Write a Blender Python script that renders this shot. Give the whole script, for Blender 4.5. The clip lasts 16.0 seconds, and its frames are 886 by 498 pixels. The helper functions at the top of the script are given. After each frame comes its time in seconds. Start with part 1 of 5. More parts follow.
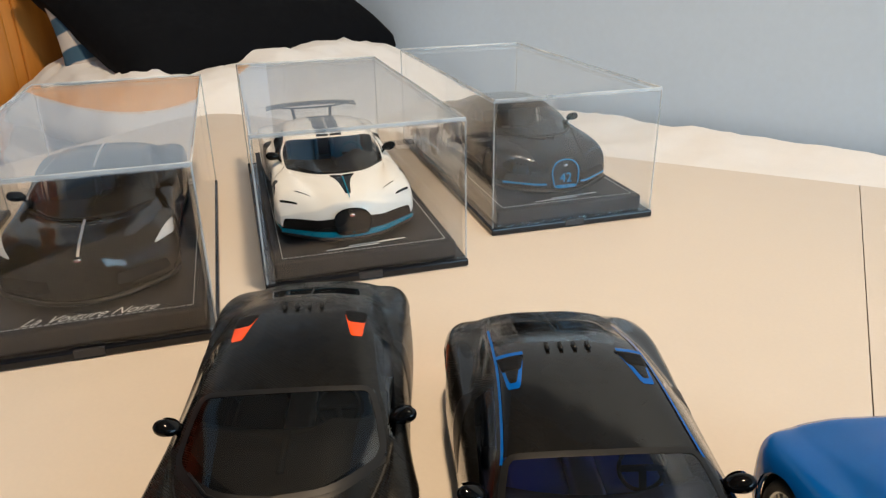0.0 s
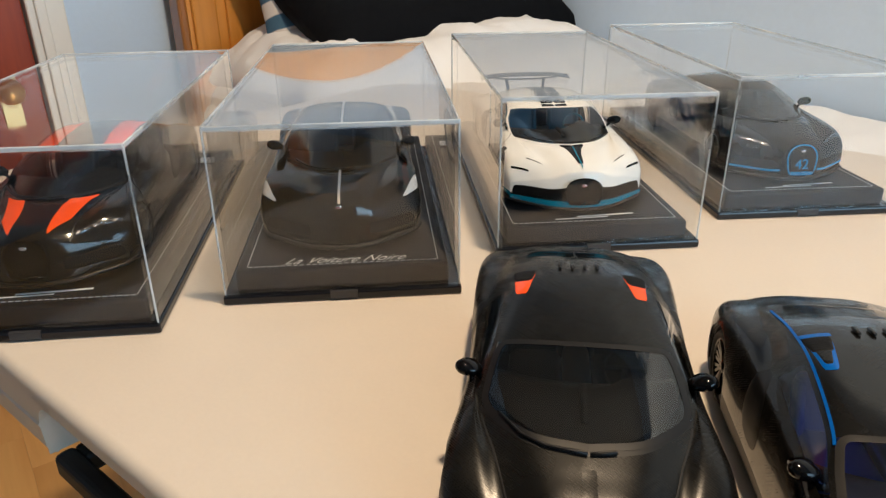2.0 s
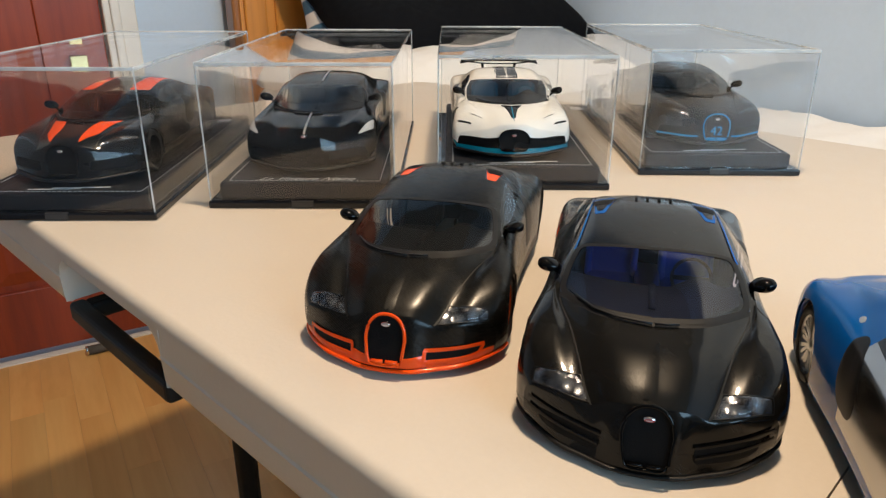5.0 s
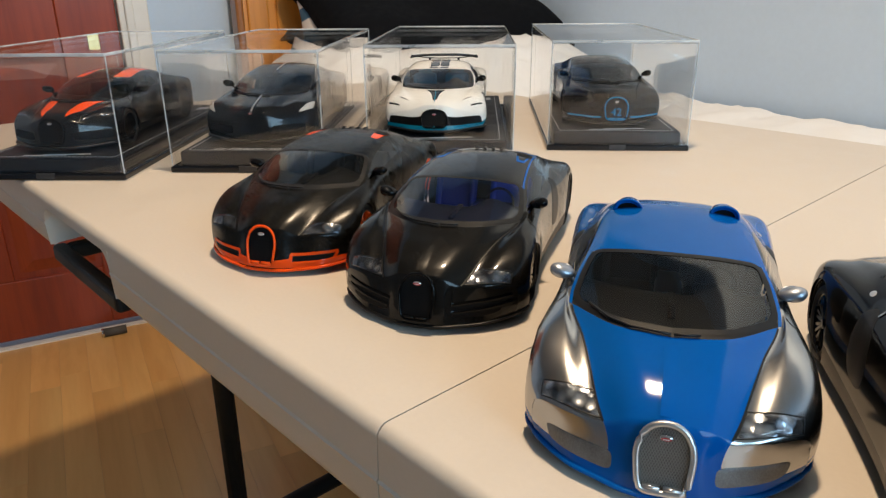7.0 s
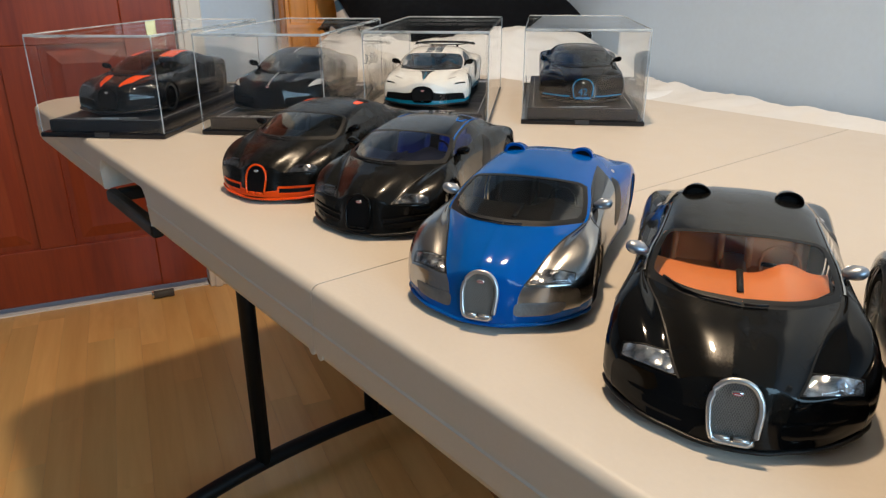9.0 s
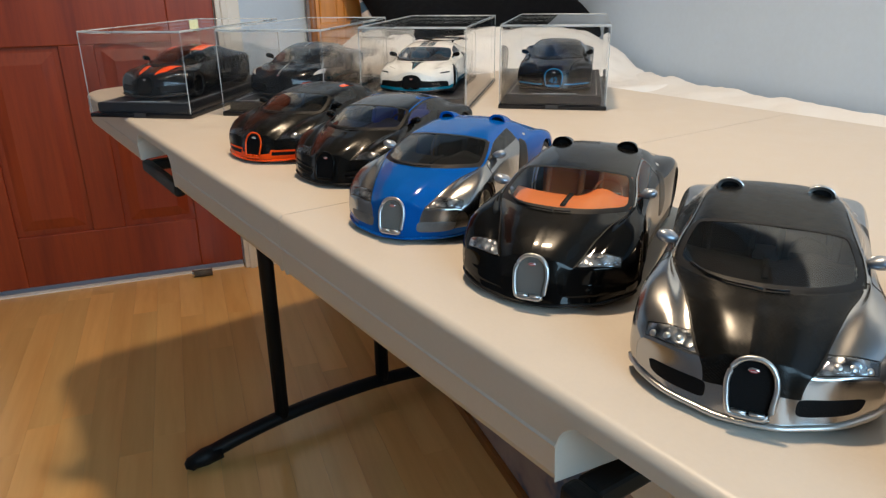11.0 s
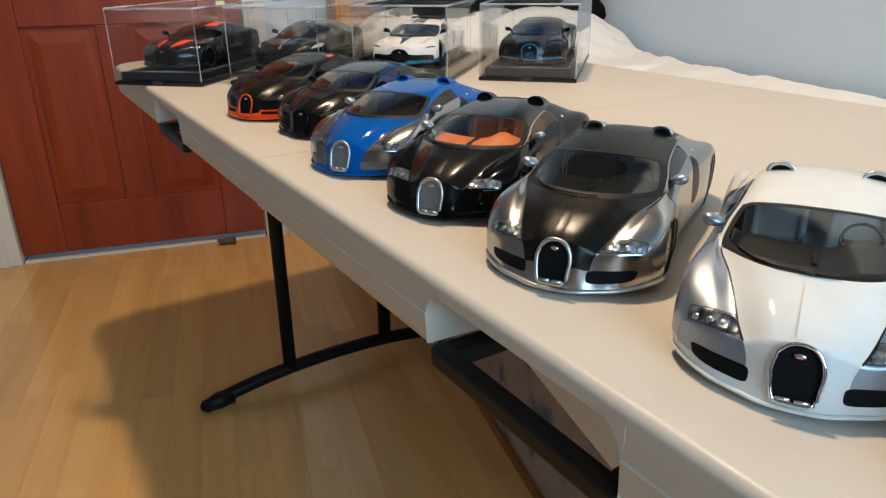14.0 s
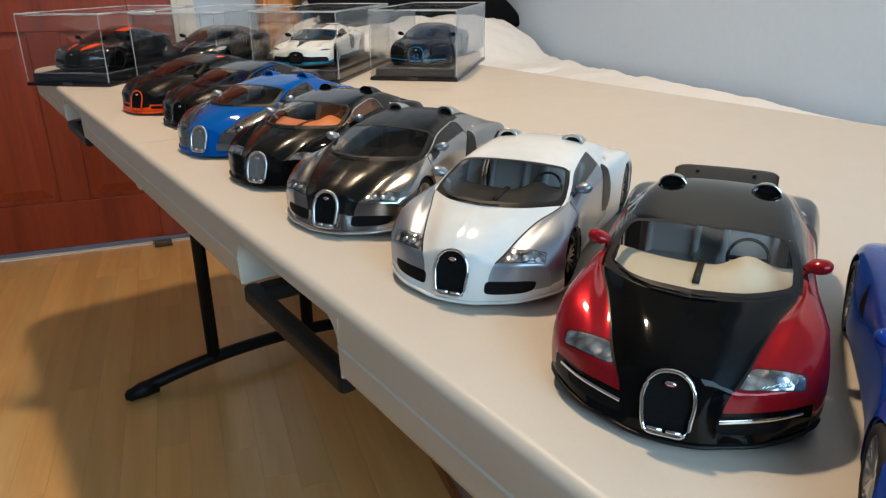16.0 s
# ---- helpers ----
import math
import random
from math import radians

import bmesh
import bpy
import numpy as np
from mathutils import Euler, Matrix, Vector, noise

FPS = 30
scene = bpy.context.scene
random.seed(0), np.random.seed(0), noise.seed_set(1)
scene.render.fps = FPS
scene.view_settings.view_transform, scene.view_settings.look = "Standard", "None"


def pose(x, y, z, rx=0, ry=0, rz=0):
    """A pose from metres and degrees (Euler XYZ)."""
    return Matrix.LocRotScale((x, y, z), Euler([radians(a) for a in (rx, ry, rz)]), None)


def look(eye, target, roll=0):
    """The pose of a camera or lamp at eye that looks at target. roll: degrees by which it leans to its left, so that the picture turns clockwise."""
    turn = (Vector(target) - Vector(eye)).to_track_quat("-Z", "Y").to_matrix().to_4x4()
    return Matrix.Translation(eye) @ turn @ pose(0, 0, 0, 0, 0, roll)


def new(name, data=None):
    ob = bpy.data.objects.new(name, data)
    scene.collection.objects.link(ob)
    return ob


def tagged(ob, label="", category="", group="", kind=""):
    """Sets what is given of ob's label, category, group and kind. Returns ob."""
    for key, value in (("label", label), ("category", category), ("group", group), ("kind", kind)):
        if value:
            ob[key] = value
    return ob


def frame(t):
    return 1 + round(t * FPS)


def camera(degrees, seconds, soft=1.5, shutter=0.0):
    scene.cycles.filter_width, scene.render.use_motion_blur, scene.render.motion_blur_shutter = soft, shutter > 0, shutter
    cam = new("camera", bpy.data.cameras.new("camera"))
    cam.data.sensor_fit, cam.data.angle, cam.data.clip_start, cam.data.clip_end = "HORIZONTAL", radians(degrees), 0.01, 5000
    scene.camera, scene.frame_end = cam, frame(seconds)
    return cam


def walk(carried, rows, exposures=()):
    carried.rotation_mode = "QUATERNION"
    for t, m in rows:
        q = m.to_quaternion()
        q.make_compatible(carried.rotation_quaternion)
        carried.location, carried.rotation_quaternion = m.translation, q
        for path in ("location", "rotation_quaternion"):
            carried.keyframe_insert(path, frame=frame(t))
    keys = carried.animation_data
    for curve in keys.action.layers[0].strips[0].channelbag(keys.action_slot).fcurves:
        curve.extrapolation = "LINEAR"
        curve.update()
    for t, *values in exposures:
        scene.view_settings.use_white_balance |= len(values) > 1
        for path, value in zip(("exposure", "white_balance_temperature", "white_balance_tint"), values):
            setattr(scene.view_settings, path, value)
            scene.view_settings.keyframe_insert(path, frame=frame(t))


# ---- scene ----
cam = camera(64.5, 16.0, 1.3)
PATH = [
    (0, (-0.057, -0.056, 0.974), (-0.921, 1.566, 0.186), -1.0),
    (0.5, (-0.076, -0.071, 0.973), (-1.027, 1.5, 0.181), -0.8),
    (1, (-0.099, -0.089, 0.973), (-1.167, 1.401, 0.173), -1.1),
    (1.5, (-0.11, -0.098, 0.969), (-1.234, 1.345, 0.16), -0.9),
    (2, (-0.119, -0.104, 0.964), (-1.272, 1.307, 0.141), -0.5),
    (2.5, (-0.126, -0.113, 0.964), (-1.308, 1.273, 0.138), -0.2),
    (3, (-0.133, -0.124, 0.962), (-1.361, 1.238, 0.163), 1.2),
    (3.5, (-0.1, -0.131, 0.956), (-1.381, 1.219, 0.224), 0.3),
    (4, (-0.052, -0.132, 0.944), (-1.33, 1.214, 0.198), -0.2),
    (6.5, (0.174, -0.158, 0.918), (-1.195, 1.116, 0.208), 0.2),
    (7, (0.206, -0.151, 0.917), (-1.165, 1.123, 0.211), -0.4),
    (7.5, (0.24, -0.156, 0.911), (-1.128, 1.114, 0.192), 0.1),
    (8, (0.286, -0.16, 0.911), (-1.095, 1.093, 0.188), -0.0),
    (8.5, (0.324, -0.164, 0.915), (-1.076, 1.067, 0.191), -0.7),
    (9, (0.365, -0.185, 0.92), (-1.091, 0.981, 0.198), -0.2),
    (9.5, (0.415, -0.187, 0.922), (-1.067, 0.954, 0.212), -0.7),
    (10, (0.46, -0.193, 0.92), (-1.039, 0.921, 0.206), -0.7),
    (12.5, (0.579, -0.205, 0.921), (-0.986, 0.808, 0.196), -1.0),
    (13, (0.586, -0.205, 0.914), (-0.974, 0.8, 0.169), -0.7),
    (13.5, (0.626, -0.206, 0.915), (-0.948, 0.78, 0.174), -0.4),
    (14, (0.674, -0.198, 0.916), (-0.903, 0.777, 0.166), -0.7),
    (14.5, (0.719, -0.194, 0.919), (-0.875, 0.762, 0.18), -1.1),
    (15, (0.76, -0.187, 0.917), (-0.829, 0.779, 0.18), -0.7),
    (15.5, (0.8, -0.179, 0.916), (-0.768, 0.844, 0.212), 0.4),
    (16, (0.833, -0.156, 0.914), (-0.696, 0.908, 0.187), -0.5),
]
walk(cam, [(t, look(eye, target, roll)) for t, eye, target, roll in PATH], [(0, -0.20), (2, -0.12), (4, -0.05), (6.5, -0.17), (8, -0.20), (10, -0.25), (13, -0.22), (14.5, -0.27), (16, -0.34)])

# ---- world and lights ----
ROOM = -14.8                       # the room's axes are turned against the table's
ROOM_M = pose(0, 0, 0, 0, 0, ROOM)
TOP = 0.74                         # the table top's height


def rm(u, v, z=0.0):
    """A place in the world from the room's own axes."""
    return ROOM_M @ Vector((u, v, z))


world = bpy.data.worlds.new("sky")
scene.world = world
world.use_nodes = True
sky = world.node_tree.nodes.new("ShaderNodeTexSky")
sky.sky_type, sky.sun_disc = "NISHITA", False
sky.sun_elevation, sky.sun_rotation = radians(38), radians(200)
world.node_tree.nodes["Background"].inputs[1].default_value = 0.06
world.node_tree.links.new(sky.outputs[0], world.node_tree.nodes["Background"].inputs[0])


def area(name, m, size_x, size_y, watts, color, shape="RECTANGLE"):
    data = bpy.data.lights.new(name, "AREA")
    data.shape, data.size, data.energy, data.color = shape, size_x, watts, color
    if shape in ("RECTANGLE", "ELLIPSE"):
        data.size_y = size_y
    ob = new(name, data)
    ob.matrix_world = m
    return ob


LAMP = Vector((-0.12, 0.25, 2.18))
bulb = bpy.data.lights.new("ceiling_lamp_light", "SPOT")
bulb.energy, bulb.color, bulb.shadow_soft_size = 97, (1.0, 0.755, 0.505), 0.05
bulb.spot_size, bulb.spot_blend = radians(168), 0.15
new("ceiling_lamp_light", bulb).matrix_world = pose(*LAMP)
WIN_U, WIN_V, WIN_Z = 2.2, 0.35, 1.45
area("window_light", look(rm(WIN_U - 0.04, WIN_V, WIN_Z), rm(-1, WIN_V, WIN_Z - 0.5)), 1.3, 1.1, 42, (0.47, 0.76, 1.0))

# ---- materials ----


class Mat:
    """A small builder of node materials."""

    def __init__(self, name):
        self.m = bpy.data.materials.new(name)
        self.m.use_nodes = True
        self.t = self.m.node_tree
        self.b = self.t.nodes["Principled BSDF"]
        self.out = self.t.nodes["Material Output"]

    def node(self, kind, **values):
        n = self.t.nodes.new(kind)
        for k, v in values.items():
            n.inputs[k.replace("_", " ")].default_value = v
        return n

    def link(self, a, b):
        self.t.links.new(a, b)

    def set(self, **values):
        for k, v in values.items():
            self.b.inputs[k.replace("_", " ")].default_value = v
        return self

    def coords(self, scale=(1, 1, 1), kind="Object"):
        c = self.node("ShaderNodeTexCoord")
        mp = self.node("ShaderNodeMapping")
        mp.inputs["Scale"].default_value = scale
        self.link(c.outputs[kind], mp.inputs["Vector"])
        return mp.outputs["Vector"]

    def noise(self, scale, detail=4.0, vec=None, rough=0.55):
        n = self.node("ShaderNodeTexNoise", Scale=scale, Detail=detail, Roughness=rough)
        if vec is not None:
            self.link(vec, n.inputs["Vector"])
        return n.outputs["Fac"]

    def ramp(self, fac, stops):
        r = self.node("ShaderNodeValToRGB")
        els = r.color_ramp.elements
        while len(els) < len(stops):
            els.new(0.5)
        for e, (p, c) in zip(els, stops):
            e.position, e.color = p, (*c, 1)
        self.link(fac, r.inputs["Fac"])
        return r.outputs["Color"]

    def remap(self, fac, lo, hi, a=0.0, b=1.0):
        r = self.node("ShaderNodeMapRange")
        for i, v in enumerate((lo, hi, a, b)):
            r.inputs[i + 1].default_value = v
        self.link(fac, r.inputs[0])
        return r.outputs[0]

    def mix(self, fac, a, b, mode="MIX"):
        n = self.t.nodes.new("ShaderNodeMix")
        n.data_type, n.blend_type = "RGBA", mode
        for sock, v in ((n.inputs[0], fac), (n.inputs[6], a), (n.inputs[7], b)):
            if isinstance(v, bpy.types.NodeSocket):
                self.link(v, sock)
            else:
                sock.default_value = (*v, 1) if isinstance(v, tuple) else v
        return n.outputs[2]

    def bump(self, fac, strength, distance):
        n = self.node("ShaderNodeBump", Strength=strength, Distance=distance)
        self.link(fac, n.inputs["Height"])
        self.link(n.outputs["Normal"], self.b.inputs["Normal"])
        return self


def plain(name, color, rough=0.5, metal=0.0, grain=0.0, scale=60.0, bump=0.0, dist=0.001, coat=0.0, coat_rough=0.03, spec=0.5):
    """A surface with a little variation of tone and gloss at two scales."""
    k = Mat(name)
    k.set(Metallic=metal, Coat_Weight=coat, Coat_Roughness=coat_rough, Specular_IOR_Level=spec)
    vec = k.coords()
    a, b = k.noise(scale, 5, vec), k.noise(scale * 0.09, 3, vec)
    dark = tuple(c * (1 - grain) for c in color)
    light = tuple(min(1, c * (1 + grain)) for c in color)
    tone = k.mix(0.5, k.ramp(a, [(0.3, dark), (0.7, light)]), k.ramp(b, [(0.3, dark), (0.7, light)]))
    k.link(tone, k.b.inputs["Base Color"])
    k.link(k.remap(b, 0.3, 0.7, max(0.02, rough * 0.85), min(1, rough * 1.15)), k.b.inputs["Roughness"])
    if bump:
        k.bump(a, bump, dist)
    return k.m


def car_paint(name, color, rough=0.28, metal=0.0, flake=0.0, ior=1.4):
    """Lacquered paint: a tinted base under a hard clear coat."""
    k = Mat(name)
    k.set(Metallic=metal, Roughness=rough, Coat_Weight=1.0, Coat_Roughness=0.07, Coat_IOR=ior, Specular_IOR_Level=0.0)
    vec = k.coords()
    dust = k.noise(45, 3, vec)
    col = k.ramp(dust, [(0.3, tuple(c * 0.95 for c in color)), (0.75, tuple(min(1, c * 1.05 + 0.002) for c in color))])
    if flake:
        fl = k.noise(2600, 1, vec)
        col = k.mix(k.remap(fl, 0.55, 0.75, 0, flake), col, tuple(min(1, c * 1.8 + 0.05) for c in color))
    k.link(col, k.b.inputs["Base Color"])
    k.link(k.remap(dust, 0.35, 0.7, rough * 0.9, rough * 1.15), k.b.inputs["Roughness"])
    return k.m


def carbon(name, tone, rough, coat, spec):
    """Woven carbon fibre at a fine model scale."""
    k = Mat(name)
    vec = k.coords((1, 1, 1))
    w1 = k.node("ShaderNodeTexWave", Scale=420.0)
    w1.bands_direction = "DIAGONAL"
    k.link(vec, w1.inputs["Vector"])
    ch = k.node("ShaderNodeTexChecker", Scale=900.0)
    k.link(vec, ch.inputs["Vector"])
    fac = k.mix(0.5, w1.outputs["Color"], ch.outputs["Color"])
    k.link(k.ramp(fac, [(0.25, tuple(c * 0.65 for c in tone)), (0.8, tuple(c * 1.5 for c in tone))]), k.b.inputs["Base Color"])
    k.set(Roughness=rough, Coat_Weight=coat, Coat_Roughness=0.05, Coat_IOR=1.3, Specular_IOR_Level=spec)
    dust = k.noise(60, 3, vec)
    weave = k.node("ShaderNodeMath")
    weave.operation = "MULTIPLY"
    k.link(k.remap(dust, 0.3, 0.7, 0.88, 1.15), weave.inputs[0])
    k.link(k.remap(fac, 0.25, 0.8, rough * 1.1, rough * 0.92), weave.inputs[1])
    k.link(weave.outputs[0], k.b.inputs["Roughness"])
    return k.m


def clear(name, tint, ior=1.45, rough=0.0, haze=0.0):
    """Clear sheet: light goes through with a tint, and its gloss follows the Fresnel law."""
    k = Mat(name)
    tr = k.node("ShaderNodeBsdfTransparent", Color=(*tint, 1))
    gl = k.node("ShaderNodeBsdfGlossy", Color=(1, 1, 1, 1), Roughness=rough)
    lw = k.node("ShaderNodeLayerWeight", Blend=0.5)
    pw = k.node("ShaderNodeMath")
    pw.operation, pw.inputs[1].default_value = "POWER", 5.0
    k.link(lw.outputs["Facing"], pw.inputs[0])
    f0 = ((ior - 1) / (ior + 1)) ** 2
    fr = k.node("ShaderNodeMath")
    fr.operation, fr.inputs[1].default_value, fr.inputs[2].default_value = "MULTIPLY_ADD", 1 - f0, f0
    k.link(pw.outputs[0], fr.inputs[0])
    body = tr.outputs[0]
    if haze:
        more = min(8.0, 0.4 / haze)
        df = k.node("ShaderNodeBsdfDiffuse", Color=(0.85 / more, 0.88 / more, 0.9 / more, 1))
        haze *= more
        h = k.node("ShaderNodeMixShader", Fac=haze)
        sm = k.noise(14, 4, k.coords())
        k.link(k.remap(sm, 0.35, 0.75, haze * 0.3, haze * 1.7), h.inputs["Fac"])
        k.link(body, h.inputs[1])
        k.link(df.outputs[0], h.inputs[2])
        body = h.outputs[0]
    mx = k.node("ShaderNodeMixShader")
    k.link(fr.outputs[0], mx.inputs["Fac"])
    k.link(body, mx.inputs[1])
    k.link(gl.outputs[0], mx.inputs[2])
    k.link(mx.outputs[0], k.out.inputs["Surface"])
    return k.m


def wood(name, dark, light, rough=0.35, along=0, grain=9.0, coat=0.2, per_piece=0.0):
    """Planed wood with grain along one axis."""
    k = Mat(name)
    s = [grain, grain, grain]
    s[along] = grain * 0.07
    vec = k.coords(tuple(s))
    info = k.node("ShaderNodeObjectInfo")
    off = k.node("ShaderNodeVectorMath")
    off.operation = "ADD"
    k.link(vec, off.inputs[0])
    sc = k.node("ShaderNodeMath")
    sc.operation = "MULTIPLY"
    sc.inputs[1].default_value = 37.0
    k.link(info.outputs["Random"], sc.inputs[0])
    k.link(sc.outputs[0], off.inputs[1])
    g = k.noise(1.6, 8, off.outputs[0], 0.65)
    fine = k.noise(9.0, 3, off.outputs[0])
    col = k.ramp(g, [(0.28, dark), (0.5, tuple((a + b) / 2 for a, b in zip(dark, light))), (0.72, light)])
    col = k.mix(0.18, col, k.ramp(fine, [(0.35, tuple(c * 0.75 for c in dark)), (0.6, light)]), "MIX")
    if per_piece:
        col = k.mix(1.0, col, k.ramp(info.outputs["Random"], [(0.0, (1 - per_piece,) * 3), (1.0, (1.0, 1.0, 1.0))]), "MULTIPLY")
    k.link(col, k.b.inputs["Base Color"])
    k.set(Roughness=rough, Coat_Weight=coat, Coat_Roughness=0.12)
    k.bump(fine, 0.12, 0.0006)
    return k.m


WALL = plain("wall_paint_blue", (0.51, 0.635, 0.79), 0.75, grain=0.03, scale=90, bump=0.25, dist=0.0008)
# Wall paint darkened for the two unseen walls, to hold down bounce light.
WALL_DIM = plain("wall_paint_dimmed", (0.20, 0.23, 0.28), 0.75, grain=0.03, scale=90, bump=0.25, dist=0.0008)
# The ceiling is out of view; its grey keeps bounce and reflections low.
CEIL = plain("ceiling_paint_dimmed", (0.36, 0.345, 0.32), 0.85, grain=0.02, scale=70, bump=0.2, dist=0.0008)
TRIM = plain("trim_gloss_white", (0.74, 0.72, 0.68), 0.35, grain=0.03, scale=30, bump=0.05)
FLOOR = wood("maple_plank", (0.78, 0.39, 0.12), (0.95, 0.61, 0.235), 0.30, 0, 4.0, 0.3, 0.20)
JOINT = plain("plank_joint", (0.60, 0.33, 0.12), 0.8, grain=0.2)
DOORWOOD = wood("red_stained_wood", (0.17, 0.018, 0.005), (0.36, 0.055, 0.012), 0.45, 2, 8.0, 0.25, 0.08)
PINE = wood("honey_pine", (0.50, 0.18, 0.025), (0.74, 0.32, 0.06), 0.3, 2, 7.0, 0.4)
PINE_DARK = wood("pine_edge", (0.24, 0.08, 0.016), (0.36, 0.14, 0.03), 0.4, 2, 7.0, 0.3)
PLASTIC = plain("table_plastic", (0.625, 0.56, 0.485), 0.42, grain=0.025, scale=350, bump=0.22, dist=0.0004, spec=0.45)
STEEL = plain("black_coated_steel", (0.007, 0.0075, 0.009), 0.5, grain=0.2, scale=120, bump=0.1, dist=0.0004, spec=0.25)
RUBBER = plain("rubber", (0.009, 0.009, 0.0095), 0.7, grain=0.2, scale=300, bump=0.15, dist=0.0002)
SHEET = plain("white_cotton", (0.80, 0.79, 0.78), 0.9, grain=0.03, scale=500, bump=0.2, dist=0.0005)
BLACKCLOTH = plain("black_cotton", (0.004, 0.0045, 0.006), 0.95, grain=0.25, scale=600, bump=0.25, dist=0.0005, spec=0.1)
BRASS = plain("brass", (0.58, 0.42, 0.20), 0.34, 1.0, grain=0.1, scale=80)
CHROME = plain("chrome", (0.80, 0.81, 0.83), 0.07, 1.0, grain=0.03, scale=60)
POLISHED = plain("polished_aluminium", (0.43, 0.425, 0.42), 0.19, 1.0, grain=0.06, scale=90)
SATIN = plain("satin_aluminium", (0.66, 0.66, 0.66), 0.36, 1.0, grain=0.05, scale=120)
BLACKGLOSS = car_paint("black_lacquer", (0.0018, 0.0018, 0.002), 0.25, ior=1.29)
CARBON = carbon("satin_carbon", (0.0050, 0.0047, 0.0040), 0.26, 0.0, 0.24)
CARBONGLOSS = carbon("gloss_carbon", (0.0050, 0.0046, 0.004), 0.24, 0.8, 0.12)
GRAPHITE = car_paint("graphite_lacquer", (0.006, 0.0065, 0.0075), 0.3, 0.2, ior=1.38)
MATTGREY = car_paint("anthracite_lacquer", (0.0055, 0.0055, 0.006), 0.35, 0.1, ior=1.33)
BLUE = car_paint("french_blue_lacquer", (0.0, 0.085, 0.36), 0.35, ior=1.3)
DEEPBLUE = car_paint("deep_blue_lacquer", (0.006, 0.05, 0.36), 0.3)
TEAL = car_paint("teal_lacquer", (0.0, 0.17, 0.27), 0.35)
SKYBLUE = car_paint("sky_blue_lacquer", (0.015, 0.22, 0.48), 0.35)
WHITE = car_paint("white_lacquer", (0.78, 0.77, 0.74), 0.35)
SILVER = car_paint("silver_lacquer", (0.31, 0.345, 0.405), 0.40, 0.85, 0.25)
RED = car_paint("red_lacquer", (0.28, 0.006, 0.012), 0.3, 0.25, 0.2)
ORANGE = car_paint("orange_lacquer", (0.80, 0.075, 0.006), 0.4)
JETBLACK = car_paint("jet_black_lacquer", (0.0018, 0.0018, 0.002), 0.25, ior=1.42)
TAPE = plain("dark_grey_tape", (0.03, 0.03, 0.033), 0.4, grain=0.1)
BLACKPLASTIC = plain("black_plastic", (0.005, 0.005, 0.0055), 0.42, grain=0.2, scale=200, spec=0.3)
DARKMESH = plain("dark_mesh", (0.003, 0.003, 0.0035), 0.6, grain=0.3, scale=900, bump=0.6, dist=0.0004, spec=0.15)
INT_BLACK = plain("black_interior_trim", (0.018, 0.0175, 0.0165), 0.6, grain=0.15, scale=300, spec=0.25)
INT_ORANGE = plain("orange_leather", (0.76, 0.21, 0.055), 0.5, grain=0.06, scale=300, bump=0.1, dist=0.0002)
INT_GREY = plain("grey_leather", (0.48, 0.48, 0.485), 0.55, grain=0.06, scale=300)
INT_CREAM = plain("cream_leather", (0.66, 0.58, 0.44), 0.5, grain=0.05, scale=300)
INT_BLUE = plain("blue_leather", (0.025, 0.10, 0.48), 0.5, grain=0.1, scale=300)
INT_TEAL = plain("teal_leather", (0.01, 0.13, 0.22), 0.5, grain=0.1, scale=300)
LEATHER = plain("navy_black_leather", (0.011, 0.012, 0.016), 0.55, grain=0.15, scale=700, bump=0.12, dist=0.0003, spec=0.3)
BASEPLATE = plain("black_acrylic", (0.006, 0.007, 0.010), 0.2, grain=0.1, scale=100, spec=0.4)
THREAD = plain("white_thread", (0.62, 0.62, 0.62), 0.8, grain=0.05)
METALINK = plain("silver_lettering", (0.78, 0.78, 0.77), 0.45, 0.0, grain=0.05)
ACRYLIC = clear("acrylic_sheet", (0.990, 0.993, 0.993), 1.45)
ACRYLIC_EDGE = clear("acrylic_edge", (0.78, 0.83, 0.86), 1.55, 0.1, 0.42)
GLASS_DARK = clear("tinted_window", (0.44, 0.44, 0.43), 1.65, 0.05)
GLASS_CLEAR = clear("clear_window", (0.93, 0.93, 0.92), 1.45)
GLASS_MID = clear("lightly_tinted_window", (0.86, 0.86, 0.855), 1.5)
GLASS_BLUE = clear("blue_tinted_window", (0.46, 0.52, 0.78), 1.6, 0.03)
LENS = clear("lamp_lens", (0.95, 0.96, 0.97), 1.5)


def facets(name, hi, lo, rough):
    """The cut reflector behind a lamp's lens."""
    q = Mat(name)
    vor = q.node("ShaderNodeTexVoronoi", Scale=210.0)
    q.link(q.coords((1, 1, 0.6)), vor.inputs["Vector"])
    q.link(q.ramp(vor.outputs["Distance"], [(0.15, hi), (0.75, lo)]), q.b.inputs["Base Color"])
    q.set(Metallic=0.85, Roughness=rough)
    q.bump(vor.outputs["Distance"], 0.8, 0.001)
    return q.m


FACET = facets("faceted_reflector", (0.80, 0.82, 0.85), (0.20, 0.22, 0.25), 0.15)
FACET_MID = facets("grey_reflector", (0.55, 0.57, 0.60), (0.05, 0.055, 0.065), 0.2)
FACET_DARK = facets("smoked_reflector", (0.22, 0.235, 0.26), (0.02, 0.02, 0.025), 0.22)
GREYMESH = plain("grey_mesh", (0.16, 0.16, 0.16), 0.4, 0.6, grain=0.35, scale=1400, bump=0.8, dist=0.0003)
SILVERMESH = plain("silver_mesh", (0.20, 0.195, 0.185), 0.45, 0.6, grain=0.35, scale=1400, bump=0.8, dist=0.0003)
GREYWIRE = plain("grey_wire", (0.30, 0.29, 0.28), 0.4, 0.7, grain=0.1)
